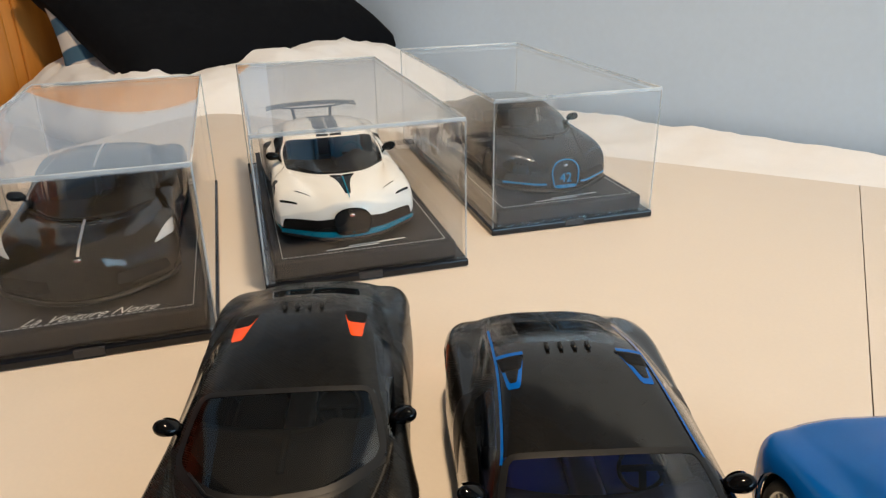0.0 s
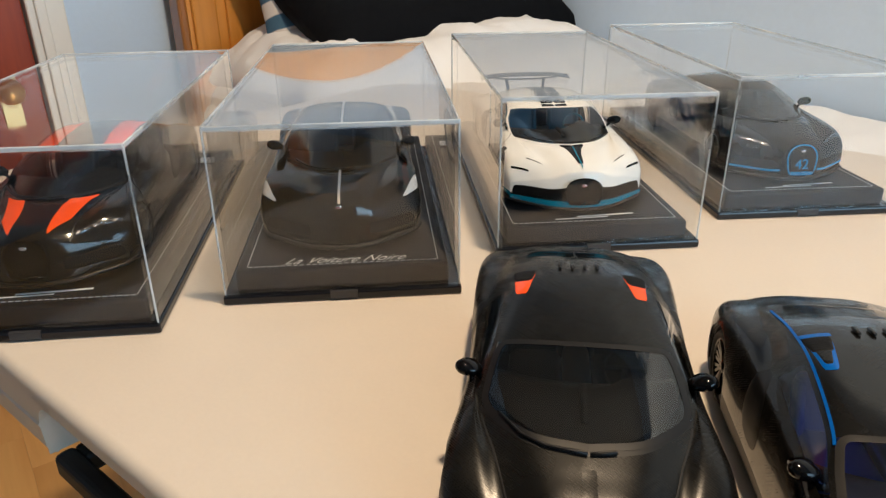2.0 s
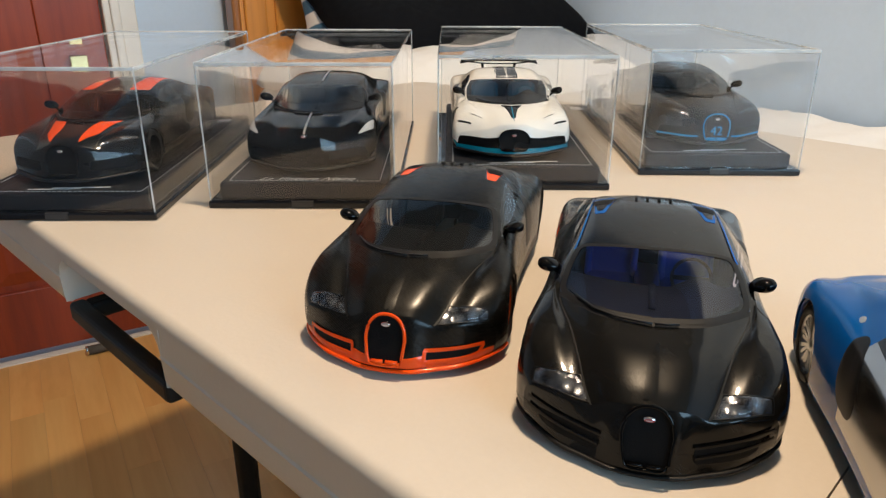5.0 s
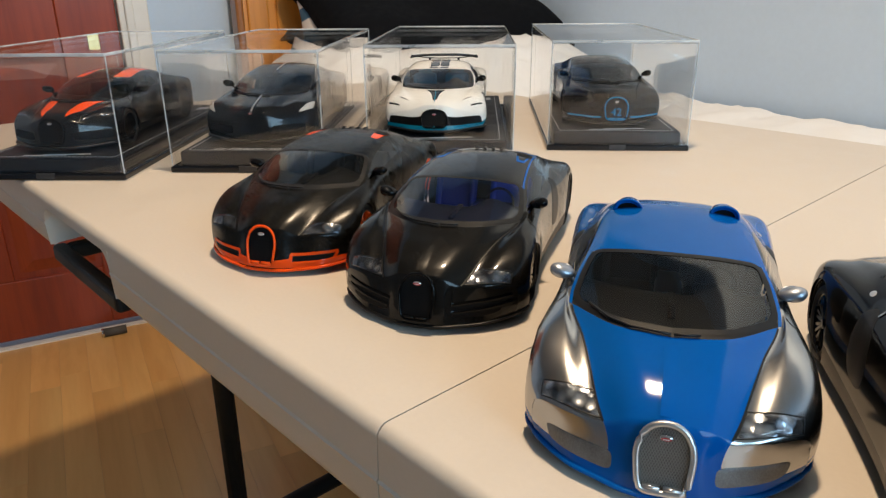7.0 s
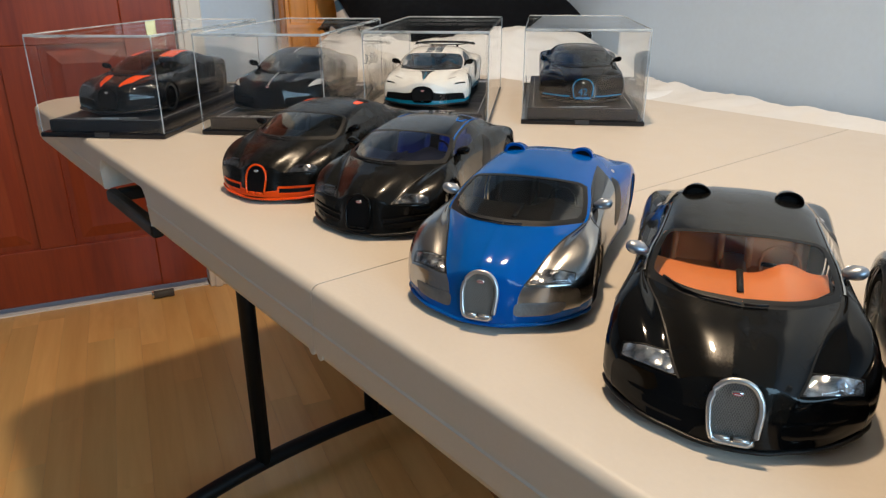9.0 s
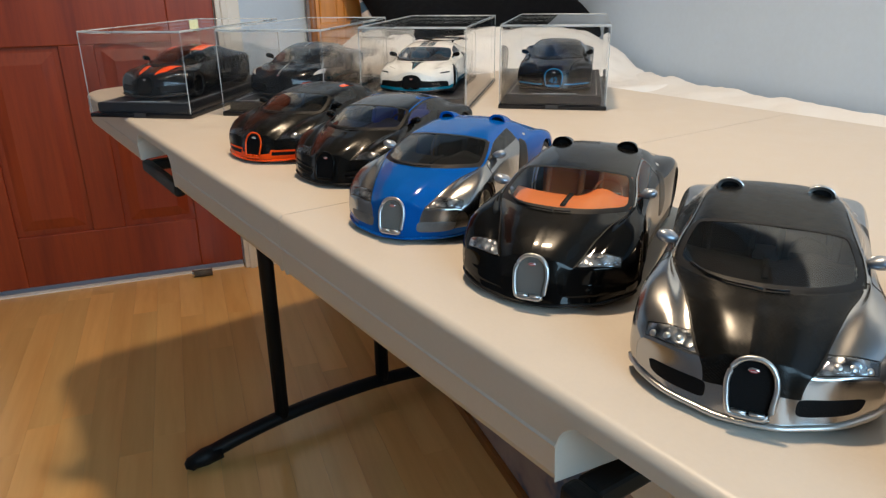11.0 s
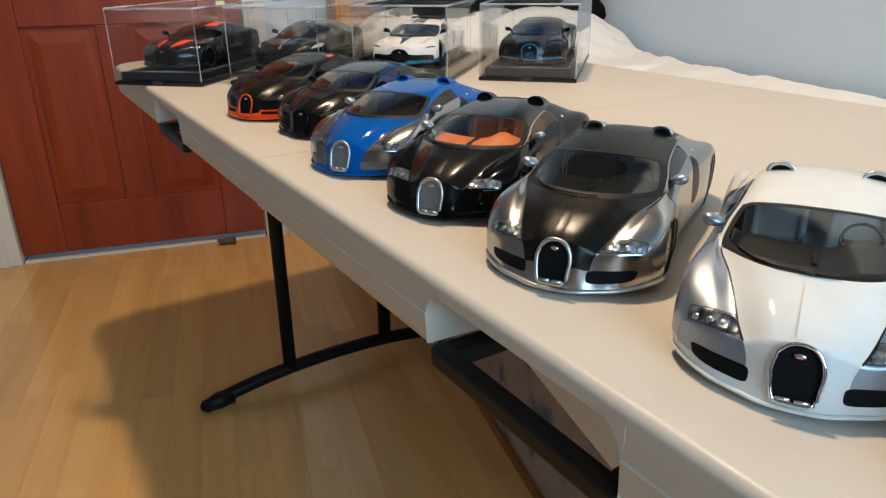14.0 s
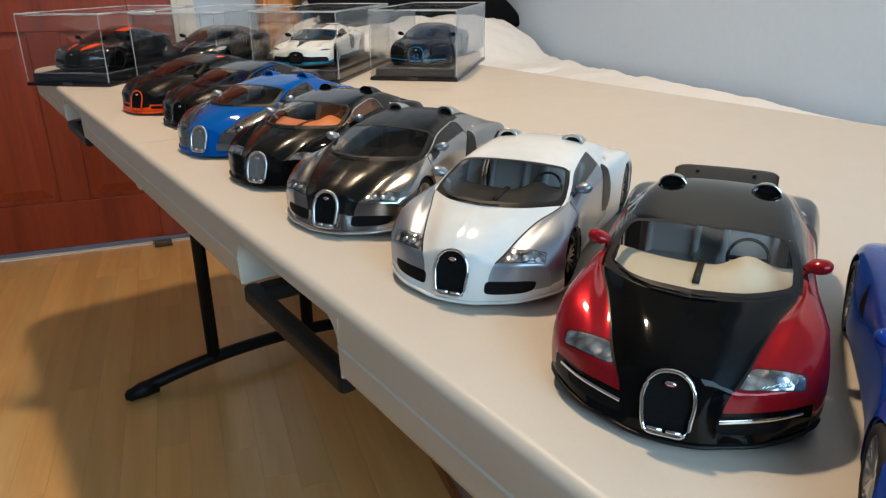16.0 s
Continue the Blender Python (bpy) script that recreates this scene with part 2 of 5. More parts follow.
ENAMEL_RED = plain("red_enamel", (0.42, 0.02, 0.03), 0.3, grain=0.05, coat=0.6)
ENAMEL_GREY = plain("grey_enamel", (0.42, 0.41, 0.42), 0.3, 0.6, grain=0.05)

# ---- helpers of the scene ----


def thing(name, label, category, m=None, group="", kind=""):
    ob = new(name)
    ob.empty_display_size = 0.02
    if m is not None:
        ob.matrix_world = m
    return tagged(ob, label, category, group, kind)


def finish(me, mat, smooth=True):
    me.materials.append(mat)
    if smooth:
        me.polygons.foreach_set("use_smooth", [True] * len(me.polygons))
    me.update()


def part(name, bm, mat, parent=None, label="", smooth=True, m=None):
    me = bpy.data.meshes.new(name)
    bm.normal_update()
    bm.to_mesh(me)
    bm.free()
    finish(me, mat, smooth)
    ob = new(name, me)
    if parent is not None:
        ob.parent = parent
    if m is not None:
        ob.matrix_basis = m
    if label:
        ob["label"] = label
    return ob


def pmesh(name, verts, faces, mat, parent=None, label="", smooth=True, m=None, normals=None):
    me = bpy.data.meshes.new(name)
    me.from_pydata([tuple(map(float, v)) for v in verts], [], [tuple(map(int, f)) for f in faces])
    finish(me, mat, smooth)
    if normals is not None:
        me.normals_split_custom_set_from_vertices([tuple(map(float, n)) for n in normals])
    ob = new(name, me)
    if parent is not None:
        ob.parent = parent
    if m is not None:
        ob.matrix_basis = m
    if label:
        ob["label"] = label
    return ob


def box(bm, x0, x1, y0, y1, z0, z1, bevel=0.0, seg=2):
    vs = bmesh.ops.create_cube(bm, size=1, matrix=Matrix.LocRotScale(((x0 + x1) / 2, (y0 + y1) / 2, (z0 + z1) / 2), None, (x1 - x0, y1 - y0, z1 - z0)))["verts"]
    if bevel:
        edges = list({e for v in vs for e in v.link_edges})
        bmesh.ops.bevel(bm, geom=edges, offset=bevel, segments=seg, affect="EDGES", profile=0.5)
    return bm


def box_part(name, dims, mat, parent=None, bevel=0.002, label="", m=None, seg=2):
    bm = bmesh.new()
    box(bm, *dims, bevel=bevel, seg=seg)
    return part(name, bm, mat, parent, label, smooth=False, m=m)


def tube(points, radius, sides=10, closed=False, flat=1.0):
    """Verts and faces of a round bar along points; radius may be a list."""
    pts = [Vector(p) for p in points]
    n = len(pts)
    rad = radius if isinstance(radius, (list, tuple)) else [radius] * n
    verts, faces = [], []
    up = Vector((0, 0, 1))
    for i, p in enumerate(pts):
        a = pts[(i - 1) % n] if (closed or i > 0) else pts[i]
        b = pts[(i + 1) % n] if (closed or i < n - 1) else pts[i]
        d = (b - a).normalized()
        ref = up if abs(d.z) < 0.9 else Vector((1, 0, 0))
        s = d.cross(ref).normalized()
        w = s.cross(d).normalized()
        for k in range(sides):
            t = 2 * math.pi * k / sides
            verts.append(p + s * (rad[i] * math.cos(t)) + w * (rad[i] * flat * math.sin(t)))
    for i in range(n if closed else n - 1):
        j = (i + 1) % n
        for k in range(sides):
            l = (k + 1) % sides
            faces.append((i * sides + k, i * sides + l, j * sides + l, j * sides + k))
    if not closed:
        faces.append(tuple(range(sides))[::-1])
        faces.append(tuple((n - 1) * sides + k for k in range(sides)))
    return verts, faces


def tube_part(name, points, radius, mat, parent=None, sides=10, closed=False, label="", flat=1.0, m=None):
    return pmesh(name, *tube(points, radius, sides, closed, flat), mat, parent, label, m=m)


def lathe(profile, seg=32):
    """Verts and faces turned about the x axis from (x, r) pairs."""
    verts, faces = [], []
    k = len(profile)
    for i in range(seg):
        a = 2 * math.pi * i / seg
        for x, r in profile:
            verts.append((x, r * math.cos(a), r * math.sin(a)))
    for i in range(seg):
        j = (i + 1) % seg
        for n in range(k - 1):
            faces.append((i * k + n, i * k + n + 1, j * k + n + 1, j * k + n))
    return verts, faces


def bar(a, b, w, h):
    """A flat bar from a to b as verts and faces."""
    a, b = Vector(a), Vector(b)
    d = (b - a).normalized()
    s = d.cross(Vector((0, 0, 1)))
    s = Vector((1, 0, 0)) if s.length < 1e-4 else s.normalized()
    t = s.cross(d).normalized()
    vs = [p + s * (w / 2 * i) + t * (h / 2 * j) for p in (a, b) for i, j in ((-1, -1), (1, -1), (1, 1), (-1, 1))]
    return vs, [(3, 2, 1, 0), (4, 5, 6, 7), (0, 1, 5, 4), (1, 2, 6, 5), (2, 3, 7, 6), (3, 0, 4, 7)]


def merge(*meshes):
    verts, faces = [], []
    for v, f in meshes:
        o = len(verts)
        verts += list(v)
        faces += [tuple(i + o for i in q) for q in f]
    return verts, faces


# ---- the room ----
U0, U1, V0, V1, H = -1.79, 2.2, -2.0, 1.092, 2.4
DOOR_V0, DOOR_V1, DOOR_H = -0.73, 0.062, 2.02


def room_box(name, dims, mat, label, kind="structure", bevel=0.0):
    ob = box_part(name, dims, mat, None, bevel, m=ROOM_M)
    return tagged(ob, label, name.split("_")[0], kind=kind)


room_box("wall_north", (U0 - 0.12, U1 + 0.12, V1, V1 + 0.12, 0, H), WALL, "pale blue painted plaster wall behind the bed")
room_box("wall_south", (U0 - 0.12, U1 + 0.12, V0 - 0.12, V0, 0, H), WALL_DIM, "slate blue painted plaster wall")
bmw = bmesh.new()
box(bmw, U0 - 0.12, U0, V0, DOOR_V0 - 0.02, 0, H)
box(bmw, U0 - 0.12, U0, DOOR_V1 + 0.02, V1, 0, H)
box(bmw, U0 - 0.12, U0, DOOR_V0 - 0.02, DOOR_V1 + 0.02, DOOR_H + 0.02, H)
tagged(part("wall_west", bmw, WALL, smooth=False, m=ROOM_M), "pale blue painted wall round a red wooden door", "wall", kind="structure")
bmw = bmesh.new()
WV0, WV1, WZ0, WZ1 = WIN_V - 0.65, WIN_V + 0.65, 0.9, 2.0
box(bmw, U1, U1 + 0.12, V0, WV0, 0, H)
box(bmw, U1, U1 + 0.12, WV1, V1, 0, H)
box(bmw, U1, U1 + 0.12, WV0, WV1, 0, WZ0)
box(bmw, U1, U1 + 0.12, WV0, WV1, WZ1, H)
tagged(part("wall_east", bmw, WALL_DIM, smooth=False, m=ROOM_M), "slate blue painted wall with a window opening", "wall", kind="structure")
room_box("ceiling", (U0 - 0.12, U1 + 0.12, V0 - 0.12, V1 + 0.12, H, H + 0.1), CEIL, "plain white painted ceiling")
floor = room_box("floor", (U0 - 0.3, U1 + 0.12, V0 - 0.12, V1 + 0.12, -0.06, -0.012), JOINT, "warm maple plank floor with a satin finish")

# skirting and door casing
room_box("baseboard_west", (U0, U0 + 0.015, V0, DOOR_V0 - 0.09, 0, 0.11), TRIM, "white gloss painted baseboard")
room_box("baseboard_west", (U0, U0 + 0.015, DOOR_V1 + 0.09, V1, 0, 0.11), TRIM, "white gloss painted baseboard")
room_box("baseboard_north", (U0 + 0.02, U1, V1 - 0.015, V1, 0, 0.11), TRIM, "white gloss painted baseboard")
for va, vb in ((DOOR_V0 - 0.085, DOOR_V0 - 0.004), (DOOR_V1 + 0.004, DOOR_V1 + 0.075)):
    bmt = bmesh.new()
    box(bmt, U0 - 0.12, U0 + 0.018, va, vb, 0, DOOR_H + 0.075, 0.004)
    box(bmt, U0 + 0.016, U0 + 0.028, va + 0.015, vb - 0.035, 0, DOOR_H + 0.06, 0.004)
    tagged(part("trim", bmt, TRIM, smooth=False, m=ROOM_M), "white gloss painted moulded door casing", "trim", kind="structure")
room_box("trim", (U0 - 0.12, U0 + 0.018, DOOR_V0 - 0.004, DOOR_V1 + 0.004, DOOR_H + 0.006, DOOR_H + 0.075), TRIM, "white gloss painted door head casing")
# White strip stands in for daylight that comes through under the door.
room_box("threshold", (U0 - 0.30, U0 - 0.002, DOOR_V0, DOOR_V1, -0.011, 0.004), SHEET, "pale threshold strip under the door")

# the red panelled door: stiles, rails and raised panels
door = thing("door_1", "closed red-brown stained wooden panel door with brass hardware", "door", ROOM_M, kind="structure")
DX0, DX1 = U0 - 0.045, U0 - 0.006
STILE, MID = 0.135, 0.095
vm = (DOOR_V0 + DOOR_V1) / 2
box_part("stile", (DX0, DX1, DOOR_V0, DOOR_V0 + STILE, 0.024, DOOR_H), DOORWOOD, door, 0.003)
box_part("stile", (DX0, DX1, DOOR_V1 - STILE, DOOR_V1, 0.024, DOOR_H), DOORWOOD, door, 0.003)
RAILS = ((0.024, 0.19), (0.755, 0.90), (1.50, 1.62), (1.88, DOOR_H))
for za, zb in RAILS:
    box_part("rail", (DX0, DX1 - 0.001, DOOR_V0 + STILE, DOOR_V1 - STILE, za, zb), DOORWOOD, door, 0.003)
for (a, b), (c, d) in zip(RAILS, RAILS[1:]):
    box_part("mullion", (DX0, DX1 - 0.001, vm - MID / 2, vm + MID / 2, b, c), DOORWOOD, door, 0.003)
    for va, vb in ((DOOR_V0 + STILE, vm - MID / 2), (vm + MID / 2, DOOR_V1 - STILE)):
        box_part("panel", (DX0 + 0.006, DX1 - 0.014, va, vb, b, c), DOORWOOD, door, 0.0)
        bmp = bmesh.new()
        x0, x1 = DX1 - 0.0145, DX1 - 0.004
        lo = [bmp.verts.new((x0, y, z)) for y, z in ((va + 0.015, b + 0.015), (vb - 0.015, b + 0.015), (vb - 0.015, c - 0.015), (va + 0.015, c - 0.015))]
        hi = [bmp.verts.new((x1, y, z)) for y, z in ((va + 0.05, b + 0.05), (vb - 0.05, b + 0.05), (vb - 0.05, c - 0.05), (va + 0.05, c - 0.05))]
        bmp.faces.new(hi)
        for i in range(4):
            bmp.faces.new((lo[i], lo[(i + 1) % 4], hi[(i + 1) % 4], hi[i]))
        part("raised_panel", bmp, DOORWOOD, door, smooth=False)
plate = box_part("lock_plate", (DX1, DX1 + 0.004, DOOR_V1 - 0.080, DOOR_V1 - 0.043, 0.975, 1.12), BRASS, door, 0.0015, "polished brass lock plate")
pmesh("knob", *lathe([(0, 0.0), (0.0, 0.012), (0.025, 0.010), (0.035, 0.024), (0.052, 0.026), (0.064, 0.016), (0.067, 0.0)], 24), BRASS, plate, "round brass knob", m=pose(DX1 + 0.004, DOOR_V1 - 0.0615, 1.04))
kp = box_part("keyhole_plate", (DX1, DX1 + 0.004, DOOR_V1 - 0.075, DOOR_V1 - 0.048, 0.900, 0.950), BRASS, door, 0.0015, "brass keyhole plate")

stop = thing("door_stop", "small grey rubber door stop lying on the floor at the door", "door stop", ROOM_M @ pose(U0 + 0.035, -0.075, 0))
pmesh("wedge", *tube([(0, -0.03, 0.012), (0, 0.03, 0.012)], 0.012, 12), plain("grey_rubber", (0.09, 0.085, 0.08), 0.6), stop)
pmesh("collar", *tube([(0, -0.034, 0.013), (0, -0.028, 0.013)], 0.0125, 12), CHROME, stop)

# ceiling lamp over the table
lamp = thing("ceiling_lamp", "small frosted glass pendant lamp with a brass rim", "lamp", pose(LAMP.x, LAMP.y, LAMP.z + 0.07))
tube_part("cord", [(0, 0, 0.0), (0, 0, H - LAMP.z - 0.07)], 0.004, BLACKPLASTIC, lamp, 8)
pmesh("rim", *tube([(0.068 * math.cos(a), 0.068 * math.sin(a), -0.02) for a in np.linspace(0, 2 * math.pi, 40, endpoint=False)], 0.01, 8, True), BRASS, lamp)
k = Mat("lamp_glass")
k.set(Base_Color=(0.9, 0.85, 0.75, 1), Roughness=0.4, Emission_Color=(1.0, 0.80, 0.55, 1), Emission_Strength=8.0)
pmesh("shade", *lathe([(0.0, 0.065), (-0.02, 0.062), (-0.035, 0.050), (-0.045, 0.025), (-0.047, 0.0)], 32), k.m, lamp, "glowing frosted glass shade", m=Matrix.Rotation(radians(-90), 4, "Y") @ Matrix.Diagonal((-1, 1, 1, 1)))

# window in the east wall
win = thing("window_1", "white framed window with a clear pane letting in daylight", "window", ROOM_M, kind="structure")
for d in ((U1, U1 + 0.1, WV0, WV0 + 0.05, WZ0, WZ1), (U1, U1 + 0.1, WV1 - 0.05, WV1, WZ0, WZ1), (U1, U1 + 0.1, WV0 + 0.05, WV1 - 0.05, WZ0, WZ0 + 0.05),
          (U1, U1 + 0.1, WV0 + 0.05, WV1 - 0.05, WZ1 - 0.05, WZ1), (U1 + 0.03, U1 + 0.08, WIN_V - 0.02, WIN_V + 0.02, WZ0 + 0.05, WZ1 - 0.05)):
    box_part("window_frame", d, TRIM, win, 0.004)
for va, vb in ((WV0 + 0.05, WIN_V - 0.02), (WIN_V + 0.02, WV1 - 0.05)):
    pane = box_part("pane", (U1 + 0.05, U1 + 0.056, va, vb, WZ0 + 0.05, WZ1 - 0.05), clear("window_pane", (0.97, 0.98, 0.98)), win, 0.0)
    pane.visible_shadow = False

# ---- the folding table ----
table = thing("folding_table", "off-white moulded plastic fold-in-half table on black steel legs", "table")
HX, DEP, SK, CR = 0.925, 0.768, 0.051, 0.075


def half_outline(side, inset=0.0, n=9):
    """The outline of one half of the top, seen from above, with rounded outer corners."""
    x0, x1, y0, y1, r = 0.0004, HX - inset, inset, DEP - inset, CR - inset
    pts = [(x0, y0)]
    pts += [(x1 - r + r * math.sin(a), y0 + r - r * math.cos(a)) for a in np.linspace(0, math.pi / 2, n)]
    pts += [(x1 - r + r * math.cos(a), y1 - r + r * math.sin(a)) for a in np.linspace(0, math.pi / 2, n)]
    pts += [(x0, y1)]
    return [(side * x, y) for x, y in pts]


RECESS = (0.331, 0.500)
for side in (-1, 1):
    rings = []
    for inset, z in [(0.010, TOP - 0.0125), (0.0008, TOP - 0.0125)] + [(0.0008 + 0.0065 * (1 - math.cos(a)), TOP - 0.0065 + 0.0065 * math.sin(a)) for a in np.linspace(0, math.pi / 2, 8)]:
        rings.append([(x, y, z) for x, y in half_outline(side, inset)])
    n = len(rings[0])
    verts = [p for r in rings for p in r]
    faces = [(i * n + j, i * n + (j + 1) % n, (i + 1) * n + (j + 1) % n, (i + 1) * n + j) for i in range(len(rings) - 1) for j in range(n)]
    faces += [tuple((len(rings) - 1) * n + j for j in range(n)), tuple(range(n))[::-1]]
    if side < 0:
        faces = [f[::-1] for f in faces]
    top = pmesh("top_half", verts, faces, PLASTIC, table, "off-white grained plastic table top")
    top.data.set_sharp_from_angle(angle=radians(35))
    # the skirt follows the outline, open at the hand recess
    pts = [Vector((x, y, 0)) for x, y in half_outline(side, 0.0008)]
    run = [pts[0], Vector((side * RECESS[0], pts[0].y, 0))]
    run2 = [Vector((side * RECESS[1], pts[0].y, 0))] + pts[1:]

    def skirt(run, name):
        verts, faces = [], []
        prof = ((0.0, -0.0122), (-0.0004, -0.027), (-0.0014, -0.0283), (-0.0006, -0.0296), (0.0, -SK + 0.006), (0.002, -SK + 0.001), (0.005, -SK), (0.008, -SK + 0.002), (0.009, -0.0105))
        k = len(prof)
        for i, p in enumerate(run):
            a, b = run[max(i - 1, 0)], run[min(i + 1, len(run) - 1)]
            d = (b - a).normalized()
            inn = Vector((-d.y, d.x, 0)) * (1 if side > 0 else -1)
            for o, z in prof:
                verts.append(p + inn * o + Vector((0, 0, TOP + z)))
        for i in range(len(run) - 1):
            for j in range(k - 1):
                f = (i * k + j, (i + 1) * k + j, (i + 1) * k + j + 1, i * k + j + 1)
                faces.append(f if side < 0 else f[::-1])
        faces += [tuple(range(k)), tuple((len(run) - 1) * k + j for j in range(k))]
        pmesh(name, verts, faces, PLASTIC, table, smooth=False)

    skirt(run, "skirt")
    skirt(run2, "skirt")
    skirt([Vector((side * 0.0007, DEP - 0.001, 0)), Vector((side * 0.0007, 0.001, 0))], "hinge_edge")
    # recess: two flared cheeks and a back, with a folding carry handle
    x0, x1 = sorted((side * RECESS[0], side * RECESS[1]))
    for x, s in ((x0, -1), (x1, 1)):
        v = [(x, 0.001, TOP - 0.0105), (x, 0.001, TOP - SK + 0.001), (x - s * 0.022, 0.075, TOP - 0.0105), (x - s * 0.022, 0.075, TOP - SK + 0.012),
             (x + s * 0.004, 0.004, TOP - 0.0105), (x + s * 0.004, 0.004, TOP - SK + 0.001), (x - s * 0.018, 0.078, TOP - 0.0105), (x - s * 0.018, 0.078, TOP - SK + 0.012)]
        pmesh("recess_cheek", v, [(0, 1, 3, 2), (4, 6, 7, 5), (1, 5, 7, 3), (0, 4, 5, 1), (2, 3, 7, 6)], PLASTIC, table, smooth=False)
    # rounded upper corners of the opening
    for x, s in ((x0, 1), (x1, -1)):
        rr = 0.020
        arc = [(x + s * rr * (1 - math.cos(t)), TOP - 0.0105 - rr * (1 - math.sin(t))) for t in np.linspace(0, math.pi / 2, 8)]
        prof = [(x - s * 0.001, TOP - 0.0100)] + [(x - s * 0.001, TOP - 0.0105 - rr)] + arc + [(x + s * rr, TOP - 0.0100)]
        n = len(prof)
        v = [(px, y, pz) for y in (0.0004, 0.0075) for px, pz in prof]
        pmesh("corner_fillet", v, [tuple(range(n)), tuple(range(2 * n - 1, n - 1, -1))] + [(i, i + 1, n + i + 1, n + i) for i in range(n - 1)], PLASTIC, table, smooth=False)
    box_part("recess_back", (x0 + 0.02, x1 - 0.02, 0.074, 0.079, TOP - 0.030, TOP - 0.0105), PLASTIC, table, 0.001)
    hz = TOP - SK - 0.004
    handle = box_part("handle", (x0 + 0.002, x1 - 0.002, 0.001, 0.014, hz - 0.010, hz + 0.006), STEEL, table, 0.004, "black plastic carry handle", seg=3)
    for x in (x0 + 0.002, x1 - 0.018):
        box_part("handle_arm", (x, x + 0.016, 0.013, 0.12, hz - 0.009, hz + 0.005), STEEL, handle, 0.003)
    # legs: two posts, an arched foot, a cross bar and a brace
    lx = side * 0.725
    foot = [(lx, 0.375 + 0.335 * s, 0.012 + 0.040 * (1 - abs(s) ** 2.2)) for s in np.linspace(-1, 1, 25)]
    leg = pmesh("leg_frame", *tube(foot, 0.0155, 10), STEEL, table, "black steel arched foot bar")
    for y in (0.243, 0.492):
        tube_part("post", [(lx, y, 0.045), (lx, y, TOP - 0.02)], 0.0155, STEEL, leg)
    for s in (-1, 1):
        ye = 0.375 + 0.335 * s
        tube_part("end_cap", [(lx, ye - s * 0.065, 0.021), (lx, ye - s * 0.03, 0.018), (lx, ye, 0.013), (lx, ye + s * 0.008, 0.0125)], [0.0185, 0.0195, 0.013, 0.007], STEEL, leg, 10)
    tube_part("crossbar", [(lx, 0.17, TOP - 0.028), (lx, 0.61, TOP - 0.028)], 0.012, STEEL, leg)
    tube_part("brace", [(lx, 0.37, 0.42), (side * 0.40, 0.37, TOP - 0.03)], 0.0085, STEEL, table, label="black steel folding brace")
    tube_part("brace_bar", [(lx, 0.243, 0.42), (lx, 0.492, 0.42)], 0.0095, STEEL, leg)
for y in (0.05, DEP - 0.05):
    tube_part("side_rail", [(-0.86, y + (0.06 if y < 0.4 else -0.06), TOP - 0.022), (0.86, y + (0.06 if y < 0.4 else -0.06), TOP - 0.022)], 0.010, STEEL, table)

# ---- the bed ----


def cloth(name, u0, u1, v0, v1, fn, mat, label, nu=110, nv=60, thick=0.02, category="bedding", kind=""):
    """A soft sheet over the room's axes whose height is a function of place, with some body and a hem."""
    verts, faces = [], []
    for i in range(nu + 1):
        for j in range(nv + 1):
            u, v = u0 + (u1 - u0) * i / nu, v0 + (v1 - v0) * j / nv
            edge = min(1.0, min(i, nu - i, j, nv - j) / 3.0)
            verts.append((u, v, fn(u, v) - thick * (1 - edge) ** 2))
    n = nv + 1
    faces = [(i * n + j, (i + 1) * n + j, (i + 1) * n + j + 1, i * n + j + 1) for i in range(nu) for j in range(nv)]
    ob = pmesh(name, verts, faces, mat, m=ROOM_M)
    sol = ob.modifiers.new("body", "SOLIDIFY")
    sol.thickness, sol.offset = thick, -1.0
    return tagged(ob, label, category, kind=kind)


def fold(u, v, seed, amp, sc=7.0, stretch=2.2):
    """Soft creases that run mostly one way."""
    a = noise.noise(Vector((u * sc, v * sc / stretch, seed)))
    b = noise.noise(Vector((u * sc * 2.3 + 4 * a, v * sc * 2.1, seed + 7)))
    return amp * ((1 - abs(a)) ** 3 * 0.7 + 0.35 * b)


bed = thing("bed", "single pine bed with a panelled headboard beside the wall", "bed", ROOM_M)
BV0, BV1, BU0, BU1, BZ = 0.345, 1.075, -1.68, 0.30, 0.655
hb = box_part("headboard", (-1.72, -1.685, 0.345, 1.08, 0.28, 0.94), PINE, bed, 0.004, "honey pine panelled headboard")
arch = [(v, 0.94 + 0.15 * max(0.0, math.sin(math.pi * (v - 0.345) / 0.735)) ** 0.8) for v in np.linspace(0.345, 1.08, 25)]
av = [(x, v, z) for x in (-1.72, -1.685) for v, z in arch] + [(x, v, 0.93) for x in (-1.72, -1.685) for v, z in arch]
n = len(arch)
af = [(i, i + 1, 2 * n + i + 1, 2 * n + i) for i in range(n - 1)] + [(n + i + 1, n + i, 3 * n + i, 3 * n + i + 1) for i in range(n - 1)] + [(n + i, n + i + 1, i + 1, i) for i in range(n - 1)]
pmesh("headboard_arch", av, af, PINE, hb, smooth=False)
for v in (0.34, 1.065):
    box_part("bed_post", (-1.735, -1.67, v - 0.006, v + 0.014, 0.0, 0.97), PINE_DARK, bed, 0.006)
for va, vb in ((0.365, 0.42), (0.44, 0.60), (0.62, 0.80), (0.82, 1.04)):
    box_part("headboard_panel", (-1.688, -1.676, va, vb, 0.32, 0.92), PINE, hb, 0.005)
base_mat = Mat("faded_floral_fabric")
vec = base_mat.coords()
spots = base_mat.noise(9.0, 3, vec)
weave = base_mat.noise(300, 2, vec)
